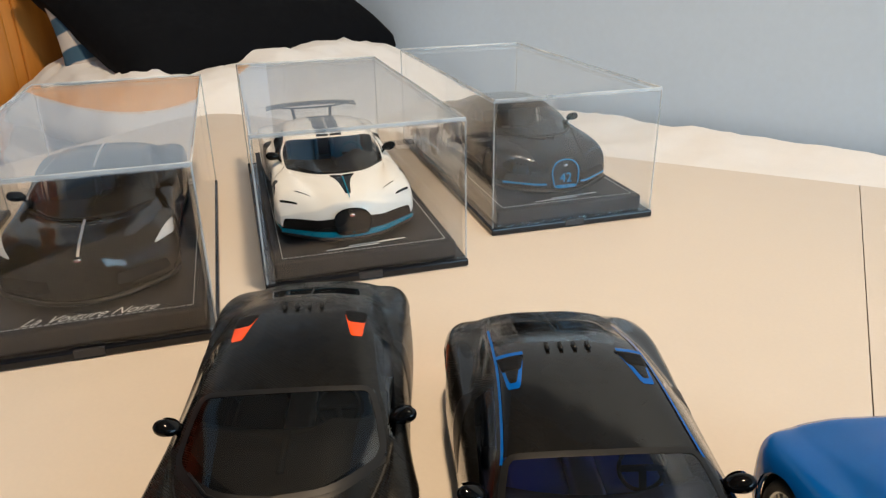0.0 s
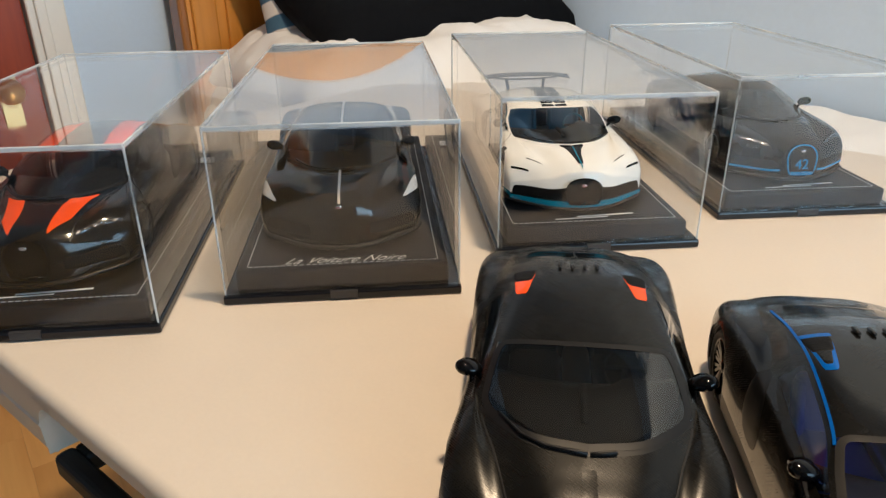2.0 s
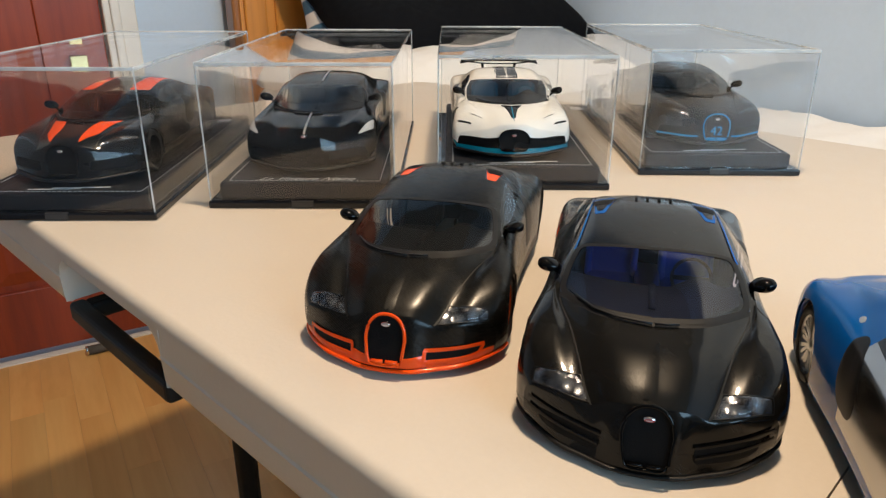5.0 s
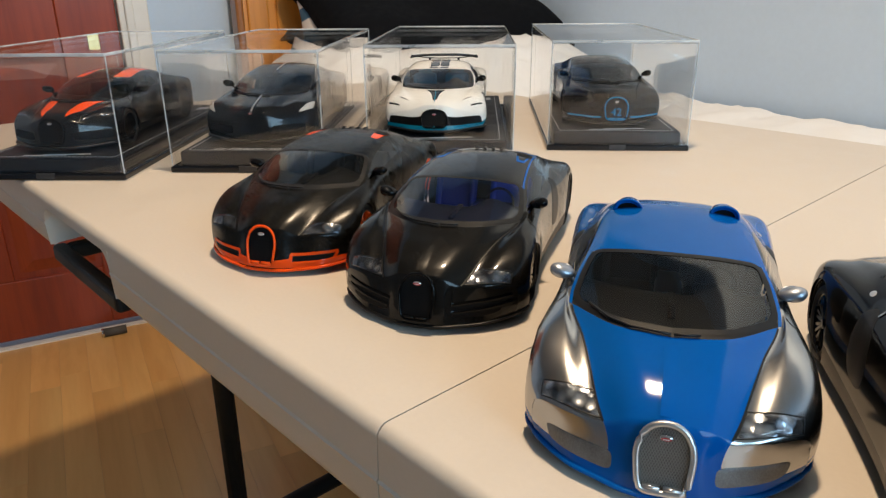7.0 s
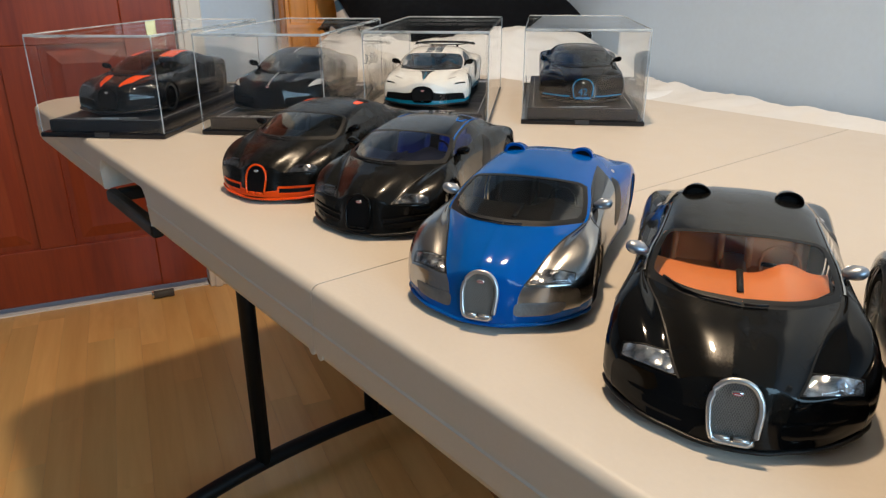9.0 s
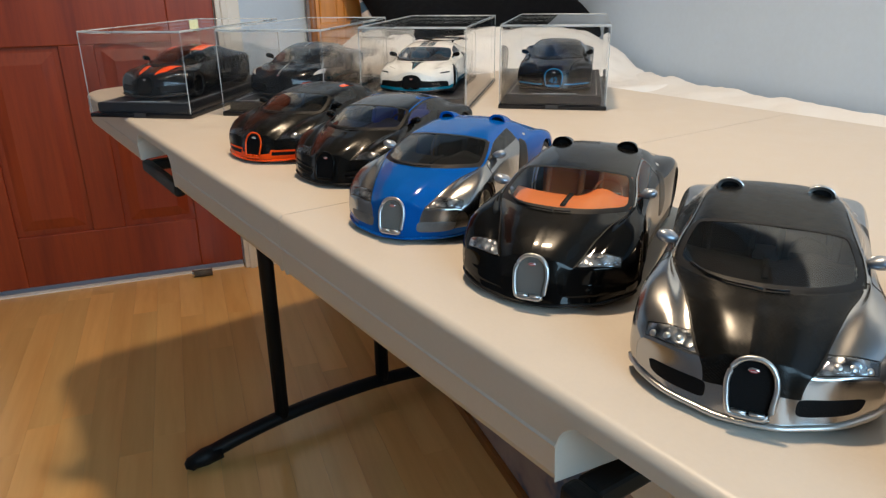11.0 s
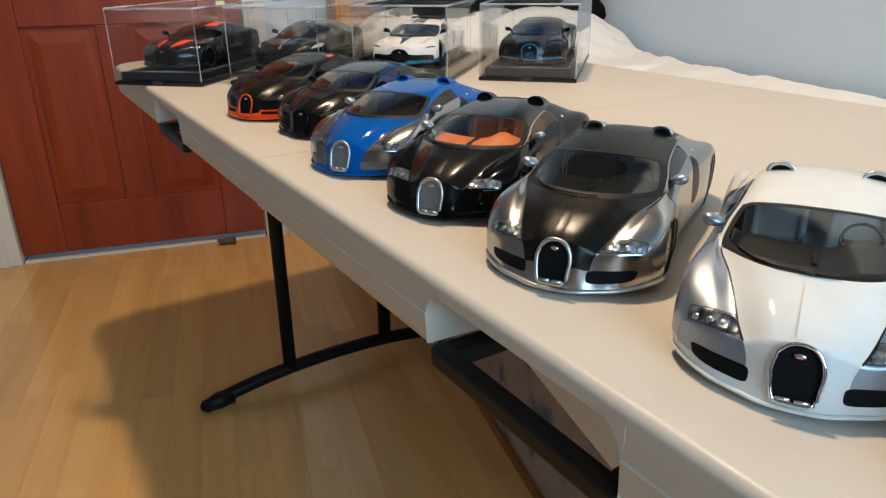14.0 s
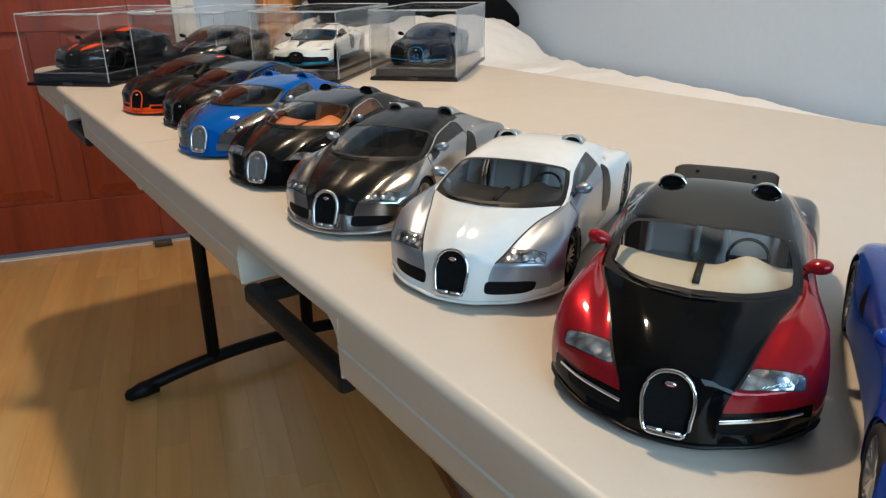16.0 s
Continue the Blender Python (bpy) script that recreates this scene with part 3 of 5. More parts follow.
col = base_mat.ramp(spots, [(0.36, (0.12, 0.16, 0.26)), (0.45, (0.40, 0.31, 0.29)), (0.62, (0.47, 0.38, 0.34)), (0.70, (0.42, 0.22, 0.20))])
base_mat.link(col, base_mat.b.inputs["Base Color"])
base_mat.set(Roughness=0.9)
base_mat.bump(weave, 0.2, 0.0004)
box_part("base", (BU0 + 0.03, BU1 - 0.02, 0.445, 1.07, 0.0, 0.36), base_mat.m, bed, 0.012, "pinkish floral fabric divan base")
box_part("plinth", (BU0 + 0.03, BU1 - 0.02, 0.435, 0.4445, 0.0, 0.022), PINE_DARK, bed, 0.001)
box_part("mattress", (BU0, BU1, BV0, BV1, 0.361, BZ - 0.03), SHEET, bed, 0.04, "white mattress", seg=4)


def sheet_height(u, v):
    hang = 0.0
    if v < BV0 + 0.03:
        hang = min(0.25, (BV0 + 0.03 - v) * 6)
    lift = 0.035 * max(0.0, min(1.0, (v - 0.85) / 0.2))
    return BZ + lift - hang + fold(u, v, 3.0, 0.012) + fold(u, v, 21.0, 0.005, 19.0, 1.6)


cloth("bed_sheet", BU0 + 0.02, BU1, BV0 - 0.005, BV1, sheet_height, SHEET, "rumpled white cotton sheet spread over the mattress", 120, 70, 0.012, "sheet")


def duvet_height(u, v):
    a = max(0.0, min(1.0, (-0.92 - u) / 0.28))
    a = a * a * (3 - 2 * a)
    b = max(0.0, min(1.0, (v - 0.35) / 0.15)) ** 0.5
    c = max(0.0, min(1.0, (1.085 - v) / 0.08)) ** 0.6
    return BZ + 0.012 + (0.095 * a + 0.012) * b * (0.55 + 0.45 * c) + fold(u * 0.8, v, 11.0, 0.026 * (0.3 + a), 6.0, 1.4) + fold(u, v, 31.0, 0.006, 20.0, 1.5)


cloth("duvet", -1.62, -0.80, 0.36, 1.075, duvet_height, SHEET, "crumpled white cotton duvet heaped below the pillows", 90, 80, 0.025, "duvet")


def pillow(name, w, h, t, m, mat, label):
    verts, faces = [], []
    nx, ny = 40, 28
    for s in (1, -1):
        for i in range(nx + 1):
            for j in range(ny + 1):
                a, b = 2 * i / nx - 1, 2 * j / ny - 1
                puff = (max(0.0, 1 - a ** 4) * max(0.0, 1 - b ** 4)) ** 0.55
                pull = 1 - 0.07 * (1 - abs(a) ** 2) * abs(b) ** 6
                pull2 = 1 - 0.07 * (1 - abs(b) ** 2) * abs(a) ** 6
                x, y = a * w / 2 * pull2, b * h / 2 * pull
                z = s * (t / 2 * puff + 0.003) + 0.012 * puff * noise.noise(Vector((x * 9, y * 9, s + w)))
                verts.append((x, y, z))
    n = ny + 1
    o = (nx + 1) * n
    for s, off in ((1, 0), (-1, o)):
        for i in range(nx):
            for j in range(ny):
                f = (off + i * n + j, off + (i + 1) * n + j, off + (i + 1) * n + j + 1, off + i * n + j + 1)
                faces.append(f if s > 0 else f[::-1])
    rim = [(i * n) for i in range(nx + 1)] + [nx * n + j for j in range(1, n)] + [i * n + ny for i in range(nx - 1, -1, -1)] + [j for j in range(ny - 1, 0, -1)]
    for a, b in zip(rim, rim[1:] + rim[:1]):
        faces.append((b, a, a + o, b + o))
    return tagged(pmesh(name, verts, faces, mat, m=m), label, "pillow")


stripe = Mat("striped_cotton")
vec = stripe.coords((1, 1, 1))
sep = stripe.node("ShaderNodeSeparateXYZ")
stripe.link(vec, sep.inputs[0])
wob = stripe.noise(9, 2, vec)
ad = stripe.node("ShaderNodeMath")
ad.operation = "MULTIPLY_ADD"
stripe.link(wob, ad.inputs[0])
ad.inputs[1].default_value = 0.02
stripe.link(sep.outputs["Y"], ad.inputs[2])
md = stripe.node("ShaderNodeMath")
md.operation = "PINGPONG"
md.inputs[1].default_value = 0.032
stripe.link(ad.outputs[0], md.inputs[0])
stripe.link(stripe.ramp(stripe.remap(md.outputs[0], 0.0145, 0.0175), [(0.0, (0.045, 0.11, 0.18)), (1.0, (0.62, 0.57, 0.53))]), stripe.b.inputs["Base Color"])
stripe.set(Roughness=0.9)
stripe.bump(stripe.noise(500, 2, vec), 0.2, 0.0004)
pillow("pillow", 0.66, 0.30, 0.13, ROOM_M @ pose(-1.517, 0.76, 0.855, 0, 62, 0) @ Matrix.Rotation(radians(90), 4, "Z"), stripe.m, "blue and cream striped cotton pillow leaning on the headboard")
pillow("pillow", 0.66, 0.44, 0.15, ROOM_M @ pose(-1.433, 0.77, 0.850, 0, 25, 0) @ Matrix.Rotation(radians(90 + 4), 4, "Z"), BLACKCLOTH, "plain black cotton pillow leaning on a striped pillow")

# ---- model cars at 1:18 ----
# A body is a loft: eight feature lines (centre, hood middle, colour split and roof rail, window foot, fender crest, widest line, sill, floor edge)
# that run from nose to tail through thirteen stations. Sizes are those of the full-size car, brought down by S.
S = 1.0 / 18.0
STATION = np.array([-2.20, -2.02, -1.78, -1.61, -1.47, -0.88, -0.38, 0.34, 0.90, 1.40, 1.76, 1.99, 2.10])


def crv(keys):
    """A smooth curve through (y, value) keys, taken at the stations."""
    y, f = np.array(keys, float).T
    d = np.gradient(f, y)
    i = np.clip(np.searchsorted(y, STATION) - 1, 0, len(y) - 2)
    h = y[i + 1] - y[i]
    t = np.clip((STATION - y[i]) / h, 0, 1)
    return (2 * t**3 - 3 * t**2 + 1) * f[i] + (t**3 - 2 * t**2 + t) * h * d[i] + (-2 * t**3 + 3 * t**2) * f[i + 1] + (t**3 - t**2) * h * d[i + 1]


def along(keys):
    """A smooth curve through (station number, value) keys, taken at every station."""
    p, f = np.array(keys, float).T
    d = np.gradient(f, p)
    q = np.arange(len(STATION), dtype=float)
    i = np.clip(np.searchsorted(p, q) - 1, 0, len(p) - 2)
    h = p[i + 1] - p[i]
    t = np.clip((q - p[i]) / h, 0, 1)
    return (2 * t**3 - 3 * t**2 + 1) * f[i] + (t**3 - 2 * t**2 + t) * h * d[i] + (-2 * t**3 + 3 * t**2) * f[i + 1] + (t**3 - t**2) * h * d[i + 1]


def round_nosed(kind):
    """Feature lines of the car with round fenders: a narrow hood, crests over the wheels, and hips that stand clear of the cabin."""
    zero = np.zeros(len(STATION))
    cz = along([(0, 0.555), (1, 0.640), (2, 0.735), (3, 0.785), (4, 0.833), (5, 1.005), (6, 1.115), (7, 1.190), (8, 1.150), (9, 1.01), (10, 0.90), (11, 0.835), (12, 0.775)])
    # hood edge, A-pillar and roof rail
    sx = along([(0, 0.400), (1, 0.465), (2, 0.535), (3, 0.625), (4, 0.755), (5, 0.735), (6, 0.665), (7, 0.612), (8, 0.598), (9, 0.585), (10, 0.565), (11, 0.53), (12, 0.50)])
    sy = STATION + along([(0, 0.135), (1, 0.105), (2, 0.085), (3, 0.21), (4, 0.47), (5, 0.20), (6, 0.04), (7, 0.0), (12, 0.0)])
    sz = along([(0, 0.455), (1, 0.535), (2, 0.640), (3, 0.728), (4, 0.796), (5, 0.925), (6, 1.045), (7, 1.122), (8, 1.080), (9, 0.955), (10, 0.855), (11, 0.795), (12, 0.735)])
    # fender ridge in front, window foot, valley beside the engine behind
    fx = along([(0, 0.63), (1, 0.690), (2, 0.735), (3, 0.780), (4, 0.815), (5, 0.845), (6, 0.845), (7, 0.825), (8, 0.745), (9, 0.70), (10, 0.68), (11, 0.64), (12, 0.60)])
    fy = STATION + along([(0, 0.200), (1, 0.170), (2, 0.150), (3, 0.26), (4, 0.44), (5, 0.25), (6, 0.16), (7, 0.06), (8, 0.0), (12, 0.0)])
    fz = along([(0, 0.460), (1, 0.565), (2, 0.672), (3, 0.762), (4, 0.812), (5, 0.834), (6, 0.862), (7, 0.905), (8, 0.955), (9, 0.905), (10, 0.835), (11, 0.765), (12, 0.70)])
    # shoulder and crest of the hips
    hx = along([(0, 0.850), (1, 0.915), (2, 0.950), (3, 0.960), (4, 0.945), (5, 0.915), (6, 0.905), (7, 0.912), (8, 0.918), (9, 0.925), (10, 0.905), (11, 0.85), (12, 0.77)])
    hy = STATION + along([(0, 0.335), (1, 0.285), (2, 0.225), (3, 0.28), (4, 0.42), (5, 0.25), (6, 0.16), (7, 0.05), (8, 0.0), (12, -0.03)])
    hz = along([(0, 0.430), (1, 0.525), (2, 0.635), (3, 0.705), (4, 0.725), (5, 0.730), (6, 0.752), (7, 0.795), (8, 0.852), (9, 0.855), (10, 0.80), (11, 0.735), (12, 0.67)])
    wx = along([(0, 0.915), (1, 0.985), (2, 1.022), (3, 1.032), (4, 1.010), (5, 0.950), (6, 0.935), (7, 0.955), (8, 0.990), (9, 1.000), (10, 0.985), (11, 0.93), (12, 0.84)])
    wy = STATION + along([(0, 0.395), (1, 0.335), (2, 0.260), (3, 0.24), (4, 0.32), (5, 0.20), (6, 0.12), (7, 0.03), (8, 0.0), (12, -0.06)])
    wz = along([(0, 0.325), (2, 0.430), (3, 0.465), (4, 0.475), (5, 0.455), (6, 0.455), (7, 0.49), (8, 0.56), (9, 0.60), (10, 0.59), (12, 0.52)])
    cy = STATION + along([(0, 0.065), (1, 0.02), (2, 0.0), (3, 0.0), (4, 0.012), (5, 0.0), (12, 0.0)])
    low = -0.05 if kind == "coupe" else 0.0
    rows = [(zero, cy, cz), (sx * 0.54, cy * 0.78 + sy * 0.22, cz * 0.74 + sz * 0.26 + 0.006), (sx, sy, sz), (fx, fy, fz), (hx, hy, hz), (wx, wy, wz),
            (wx - 0.03, wy - 0.01, zero + 0.13), (wx - 0.22, wy - 0.03, zero + 0.10)]
    w = 0.98 if kind == "coupe" else 1.0
    return np.array([np.stack([x * w, y, z + low * (z > 0.3)], -1) for x, y, z in rows])


def lines(kind):
    """The feature lines of a kind of car, as arrays (line, station, xyz)."""
    if kind in ("round", "coupe"):
        return round_nosed(kind)
    w = {"broad": 1.02, "long": 1.02, "winged": 1.03}[kind]
    low = {"broad": -0.01, "long": -0.02, "winged": -0.02}[kind]
    centre = crv([(-2.2, 0.630), (-2.02, 0.705), (-1.72, 0.765), (-1.61, 0.79), (-1.47, 0.815), (-0.88, 1.00), (-0.38, 1.125), (0.34, 1.195), (0.90, 1.160), (1.40, 1.01), (1.76, 0.905), (1.99, 0.84), (2.10, 0.78)])
    sx = crv([(-2.2, 0.41), (-1.72, 0.485), (-1.61, 0.56), (-1.47, 0.70), (-0.88, 0.715), (-0.38, 0.635), (0.34, 0.585), (0.90, 0.59), (1.40, 0.62), (1.80, 0.60), (2.20, 0.55)])
    sz = crv([(-2.2, 0.535), (-2.02, 0.645), (-1.72, 0.72), (-1.61, 0.76), (-1.47, 0.79), (-0.88, 0.935), (-0.38, 1.055), (0.34, 1.125), (0.90, 1.09), (1.40, 0.95), (1.76, 0.865), (2.10, 0.75)])
    fx = crv([(-2.2, 0.60), (-1.72, 0.68), (-1.40, 0.725), (-1.19, 0.77), (-0.64, 0.82), (-0.16, 0.83), (0.42, 0.82), (0.90, 0.79), (1.40, 0.78), (1.80, 0.76), (2.20, 0.66)])
    fz = crv([(-2.2, 0.49), (-2.02, 0.63), (-1.72, 0.745), (-1.40, 0.805), (-1.19, 0.815), (-0.64, 0.825), (-0.16, 0.85), (0.42, 0.89), (0.90, 0.925), (1.40, 0.935), (1.76, 0.88), (2.10, 0.75)])
    cx = crv([(-2.2, 0.845), (-2.02, 0.89), (-1.72, 0.90), (-1.40, 0.92), (-1.19, 0.91), (-0.64, 0.905), (-0.16, 0.91), (0.42, 0.94), (0.90, 0.975), (1.40, 0.985), (1.80, 0.955), (2.20, 0.78)])
    cz = crv([(-2.2, 0.42), (-2.02, 0.54), (-1.72, 0.655), (-1.40, 0.715), (-1.19, 0.72), (-0.64, 0.73), (-0.16, 0.75), (0.42, 0.79), (0.90, 0.835), (1.40, 0.85), (1.76, 0.81), (2.10, 0.70)])
    wx = crv([(-2.2, 0.905), (-2.02, 0.945), (-1.72, 0.98), (-1.3, 0.995), (-0.98, 0.955), (-0.4, 0.925), (0.1, 0.93), (0.6, 0.965), (1.0, 0.995), (1.40, 1.0), (1.80, 0.98), (2.20, 0.84)])
    wz = crv([(-2.2, 0.36), (-1.72, 0.44), (-1.3, 0.47), (-0.4, 0.45), (0.6, 0.48), (1.40, 0.54), (2.20, 0.52)])
    front = crv([(-2.2, 1.0), (-2.02, 0.74), (-1.72, 0.36), (-1.3, 0.0), (-0.4, 0.0), (1.40, 0.0), (1.80, -0.1), (2.08, -0.45), (2.20, -0.6)])
    cowl = np.zeros(len(STATION))
    cowl[4], cowl[5], cowl[6], cowl[7], cowl[3] = 0.56, 0.42, 0.22, 0.06, 0.22
    one = np.ones(len(STATION))
    rows = [(0 * one, 0 * one, centre), (sx * 0.52, front * 0.025 + cowl * 0.18, centre * 0.72 + sz * 0.28 + 0.008), (sx, front * 0.085 + cowl, sz), (fx, front * 0.19 + cowl * 0.9, fz),
            (cx, front * 0.33 + cowl * 0.5, cz), (wx, front * 0.37 + cowl * 0.2, wz), (wx - 0.03, front * 0.35, 0.165 * one), (wx - 0.22, front * 0.33, 0.135 * one)]
    f = np.array([np.stack([x * w, STATION + dy, z + low * (z > 0.3)], -1) for x, dy, z in rows])
    return f


def hermite(f, axis, t):
    """Smooth sampling of an array along an axis at parameters t (0, 1, 2 and so on at the control points)."""
    f = np.moveaxis(f, axis, 0)
    n = len(f)
    i = np.clip(np.floor(t).astype(int), 0, n - 2)
    s = (t - i)[(...,) + (None,) * (f.ndim - 1)]
    d = np.gradient(f, axis=0)
    r = (2 * s**3 - 3 * s**2 + 1) * f[i] + (s**3 - 2 * s**2 + s) * d[i] + (-2 * s**3 + 3 * s**2) * f[i + 1] + (s**3 - s**2) * d[i + 1]
    return np.moveaxis(r, 0, axis)


class Shell:
    """The right half of a body: sk(u, v) on the skin, nose(a, b) on the front fascia, in full-size metres."""

    def __init__(self, kind):
        self.f = lines(kind)
        self.foot, self.bulge, self.pinch = (0.085, 1.2, 0.22) if kind in ("round", "coupe") else (0.14, 1.0, 0.0)

    def sk(self, u, v):
        return hermite(hermite(self.f, 0, np.array([float(u)])), 1, np.array([float(v)]))[0, 0]

    def grid(self, us, vs):
        return hermite(hermite(self.f, 0, np.asarray(us, float)), 1, np.asarray(vs, float))

    def nose_grid(self, aa, bb):
        top = self.grid(np.asarray(aa, float) * 4.0, [0.0])[:, 0]
        side = self.grid(4.0 + 2.0 * (1 - np.asarray(bb, float)), [0.0])[:, 0]
        out = np.zeros((len(aa), len(bb), 3))
        for i, a in enumerate(aa):
            t = top[i]
            for j, b in enumerate(bb):
                pinch = 1 - self.pinch * 2.5 * b * (1 - b) * math.exp(-((a - 0.5) / 0.25) ** 2)
                out[i, j] = (t[0] * pinch, t[1] - self.bulge * (0.045 * (1 - b) ** 1.5 * (1 - 0.4 * a) + 0.05 * (1 - b**3)), self.foot + (t[2] - self.foot) * b)
        last = self.nose_last(bb, top[-1] if aa[-1] == 1 else self.sk(4, 0))
        for i, a in enumerate(aa):
            out[i] += (a**3) * (side - last)
        return out

    def nose_last(self, bb, t):
        b = np.asarray(bb, float)
        return np.stack([0 * b + t[0], t[1] - self.bulge * (0.045 * (1 - b) ** 1.5 * 0.6 + 0.05 * (1 - b**3)), self.foot + (t[2] - self.foot) * b], -1)

    def nose(self, a, b):
        return self.nose_grid([a], [b])[0, 0]


def at_normal(fn, p, q, e=0.01):
    o = fn(p, q)
    n = np.cross(fn(p + e, q) - o, fn(p, q + e) - o)
    n /= max(1e-9, np.linalg.norm(n))
    return o, n


def patch(fn, corners, lift, power=5.0, rings=5, seg=36, dome=0.0):
    """A rounded patch laid on a surface: corners are four (p, q) parameters; returns verts and faces, full size."""
    c = np.array(corners, float)
    verts, faces = [], []

    def place(a, b):
        s, t = (a + 1) / 2, (b + 1) / 2
        pq = (c[0] * (1 - s) + c[1] * s) * (1 - t) + (c[3] * (1 - s) + c[2] * s) * t
        return pq

    def lifted(a, b, k):
        pq = place(a, b)
        o, n = at_normal(fn, *pq)
        if n[2] < -0.2:
            n = -n
        ref = o - np.array([0, o[1] * 0.8, 0.3])
        if np.dot(n, ref) < 0:
            n = -n
        return o + n * k

    verts.append(lifted(0, 0, lift + dome))
    for r in range(1, rings + 1):
        rr = r / rings
        for k in range(seg):
            t = 2 * math.pi * k / seg
            ca, sa = math.cos(t), math.sin(t)
            m = (abs(ca) ** power + abs(sa) ** power) ** (-1 / power)
            verts.append(lifted(rr * m * ca, rr * m * sa, lift + dome * (1 - rr**2) if r < rings else lift * 0.3))
    for k in range(seg):
        faces.append((0, 1 + k, 1 + (k + 1) % seg))
    for r in range(rings - 1):
        for k in range(seg):
            a, b = 1 + r * seg + k, 1 + r * seg + (k + 1) % seg
            faces.append((a, a + seg, b + seg, b))
    return np.array(verts), faces


def ribbon(fn, path, width, lift):
    """A thin band along a path of parameters on a surface."""
    pts = [at_normal(fn, *p) for p in path]
    verts, faces = [], []
    for i, (o, n) in enumerate(pts):
        d = pts[min(i + 1, len(pts) - 1)][0] - pts[max(i - 1, 0)][0]
        if np.dot(n, o - np.array([0, o[1] * 0.8, 0.3])) < 0:
            n = -n
        s = np.cross(n, d)
        s /= max(1e-9, np.linalg.norm(s))
        verts += [o + n * lift - s * width / 2, o + n * (lift * 1.2), o + n * lift + s * width / 2]
    for i in range(len(pts) - 1):
        for j in (0, 1):
            faces.append((3 * i + j, 3 * i + j + 1, 3 * i + j + 4, 3 * i + j + 3))
    return np.array(verts), faces


def flip(geo):
    v, f = geo
    v = np.array(v, float) * (-1, 1, 1)
    return v, [q[::-1] for q in f]


def both(geo):
    a, b = geo, flip(geo)
    return merge((list(map(tuple, a[0])), a[1]), (list(map(tuple, b[0])), b[1]))


NU, NV, NB = 6, 7, 14              # rows between feature lines, between stations, and up the fascia
WHEELS = ((-1.30, 0.325, 0.348), (1.41, 0.350, 0.395))


def skin_parts(sh):
    """The right half's skin, cut into panels: name -> (verts, faces, normals), full size."""
    us, vs = np.linspace(0, 7, 7 * NU + 1), np.linspace(0, 12, 12 * NV + 1)
    g = sh.grid(us, vs)
    nu, nv = len(us), len(vs)
    aa, bb = np.linspace(0, 1, 4 * NU + 1), np.linspace(0, 1, NB + 1)
    ng = sh.nose_grid(aa, bb)
    verts = [tuple(p) for row in g for p in row]
    base = len(verts)
    verts += [tuple(p) for row in ng for p in row]
    verts = np.array(verts)
    faces, tags = [], []

    def tag(u, v):
        if u < 1.92 and 4.1 < v < 5.9:
            return "windshield"
        if u < 2 and 4.0 < v < 4.1:
            return "cowl"
        if u < 2 and v < 4:
            return "hood"
        if u < 2.14 and 4 < v < 7.3 and u > 1.92:
            return "pillar"
        if 2.14 < u < 2.84 and 4.5 < v < 7.0:
            return "side_window"
        if u < 2 and v < 8.3:
            return "roof"
        if u < 2.0:
            return "engine_cover"
        if u > 6:
            return "floor_pan"
        if u > 5.45:
            return "sill"
        return "front_fender" if v < 4.0 else "door" if v < 7.0 else "rear_fender"

    for i in range(nu - 1):
        for j in range(nv - 1):
            faces.append((i * nv + j, i * nv + j + 1, (i + 1) * nv + j + 1, (i + 1) * nv + j))
            tags.append(tag((us[i] + us[i + 1]) / 2, (vs[j] + vs[j + 1]) / 2))
    m = len(bb)
    for i in range(len(aa) - 1):
        for j in range(m - 1):
            faces.append((base + i * m + j, base + i * m + j + 1, base + (i + 1) * m + j + 1, base + (i + 1) * m + j))
            a, b = (aa[i] + aa[i + 1]) / 2, (bb[j] + bb[j + 1]) / 2
            tags.append("bumper" if b < (0.5 if a < 0.5 else 0.22) else "nose" if a < 0.5 else "fascia" if b > 0.56 else "fascia_low")
    # round wheel openings, whose edge keeps to the flank
    flank = verts[(verts[:, 0] > 0.78) & (verts[:, 2] > 0.12)]
    for yc, zc, r in WHEELS:
        d = np.hypot(verts[:, 1] - yc, verts[:, 2] - zc)
        inside = (d < r) & (verts[:, 0] > 0.80)
        keep = [k for k, f in enumerate(faces) if not all(inside[list(f)]) or tags[k] in ("hood", "floor_pan")]
        faces, tags = [faces[k] for k in keep], [tags[k] for k in keep]
        used = np.zeros(len(verts), bool)
        for f, t in zip(faces, tags):
            if t != "floor_pan":
                used[list(f)] = True
        mv = inside & used
        k = (r / np.maximum(d[mv], 1e-6))[:, None]
        verts[mv, 1:] = np.array([yc, zc]) + (verts[mv, 1:] - (yc, zc)) * k
        for i in np.flatnonzero(mv):
            gap = ((flank[:, 1:] - verts[i, 1:]) ** 2).sum(1)
            near = np.argsort(gap)[:5]
            verts[i, 0] = np.average(flank[near, 0], weights=1 / (gap[near] + 1e-5))
    faces = [q[::-1] for q in faces]
    # normals over the whole skin, so that panels meet softly
    f = np.array(faces)
    fn = np.cross(verts[f[:, 2]] - verts[f[:, 0]], verts[f[:, 3]] - verts[f[:, 1]])
    key = {}
    idx = np.array([key.setdefault(tuple(np.round(v, 4)), len(key)) for v in verts])
    acc = np.zeros((len(key), 3))
    for c in range(4):
        np.add.at(acc, idx[f[:, c]], fn)
    nrm = acc[idx]
    nrm[np.abs(verts[:, 0]) < 1e-4, 0] = 0
    nrm /= np.maximum(1e-9, np.linalg.norm(nrm, axis=1))[:, None]
    # the rolled edges of the wheel openings
    arches = []
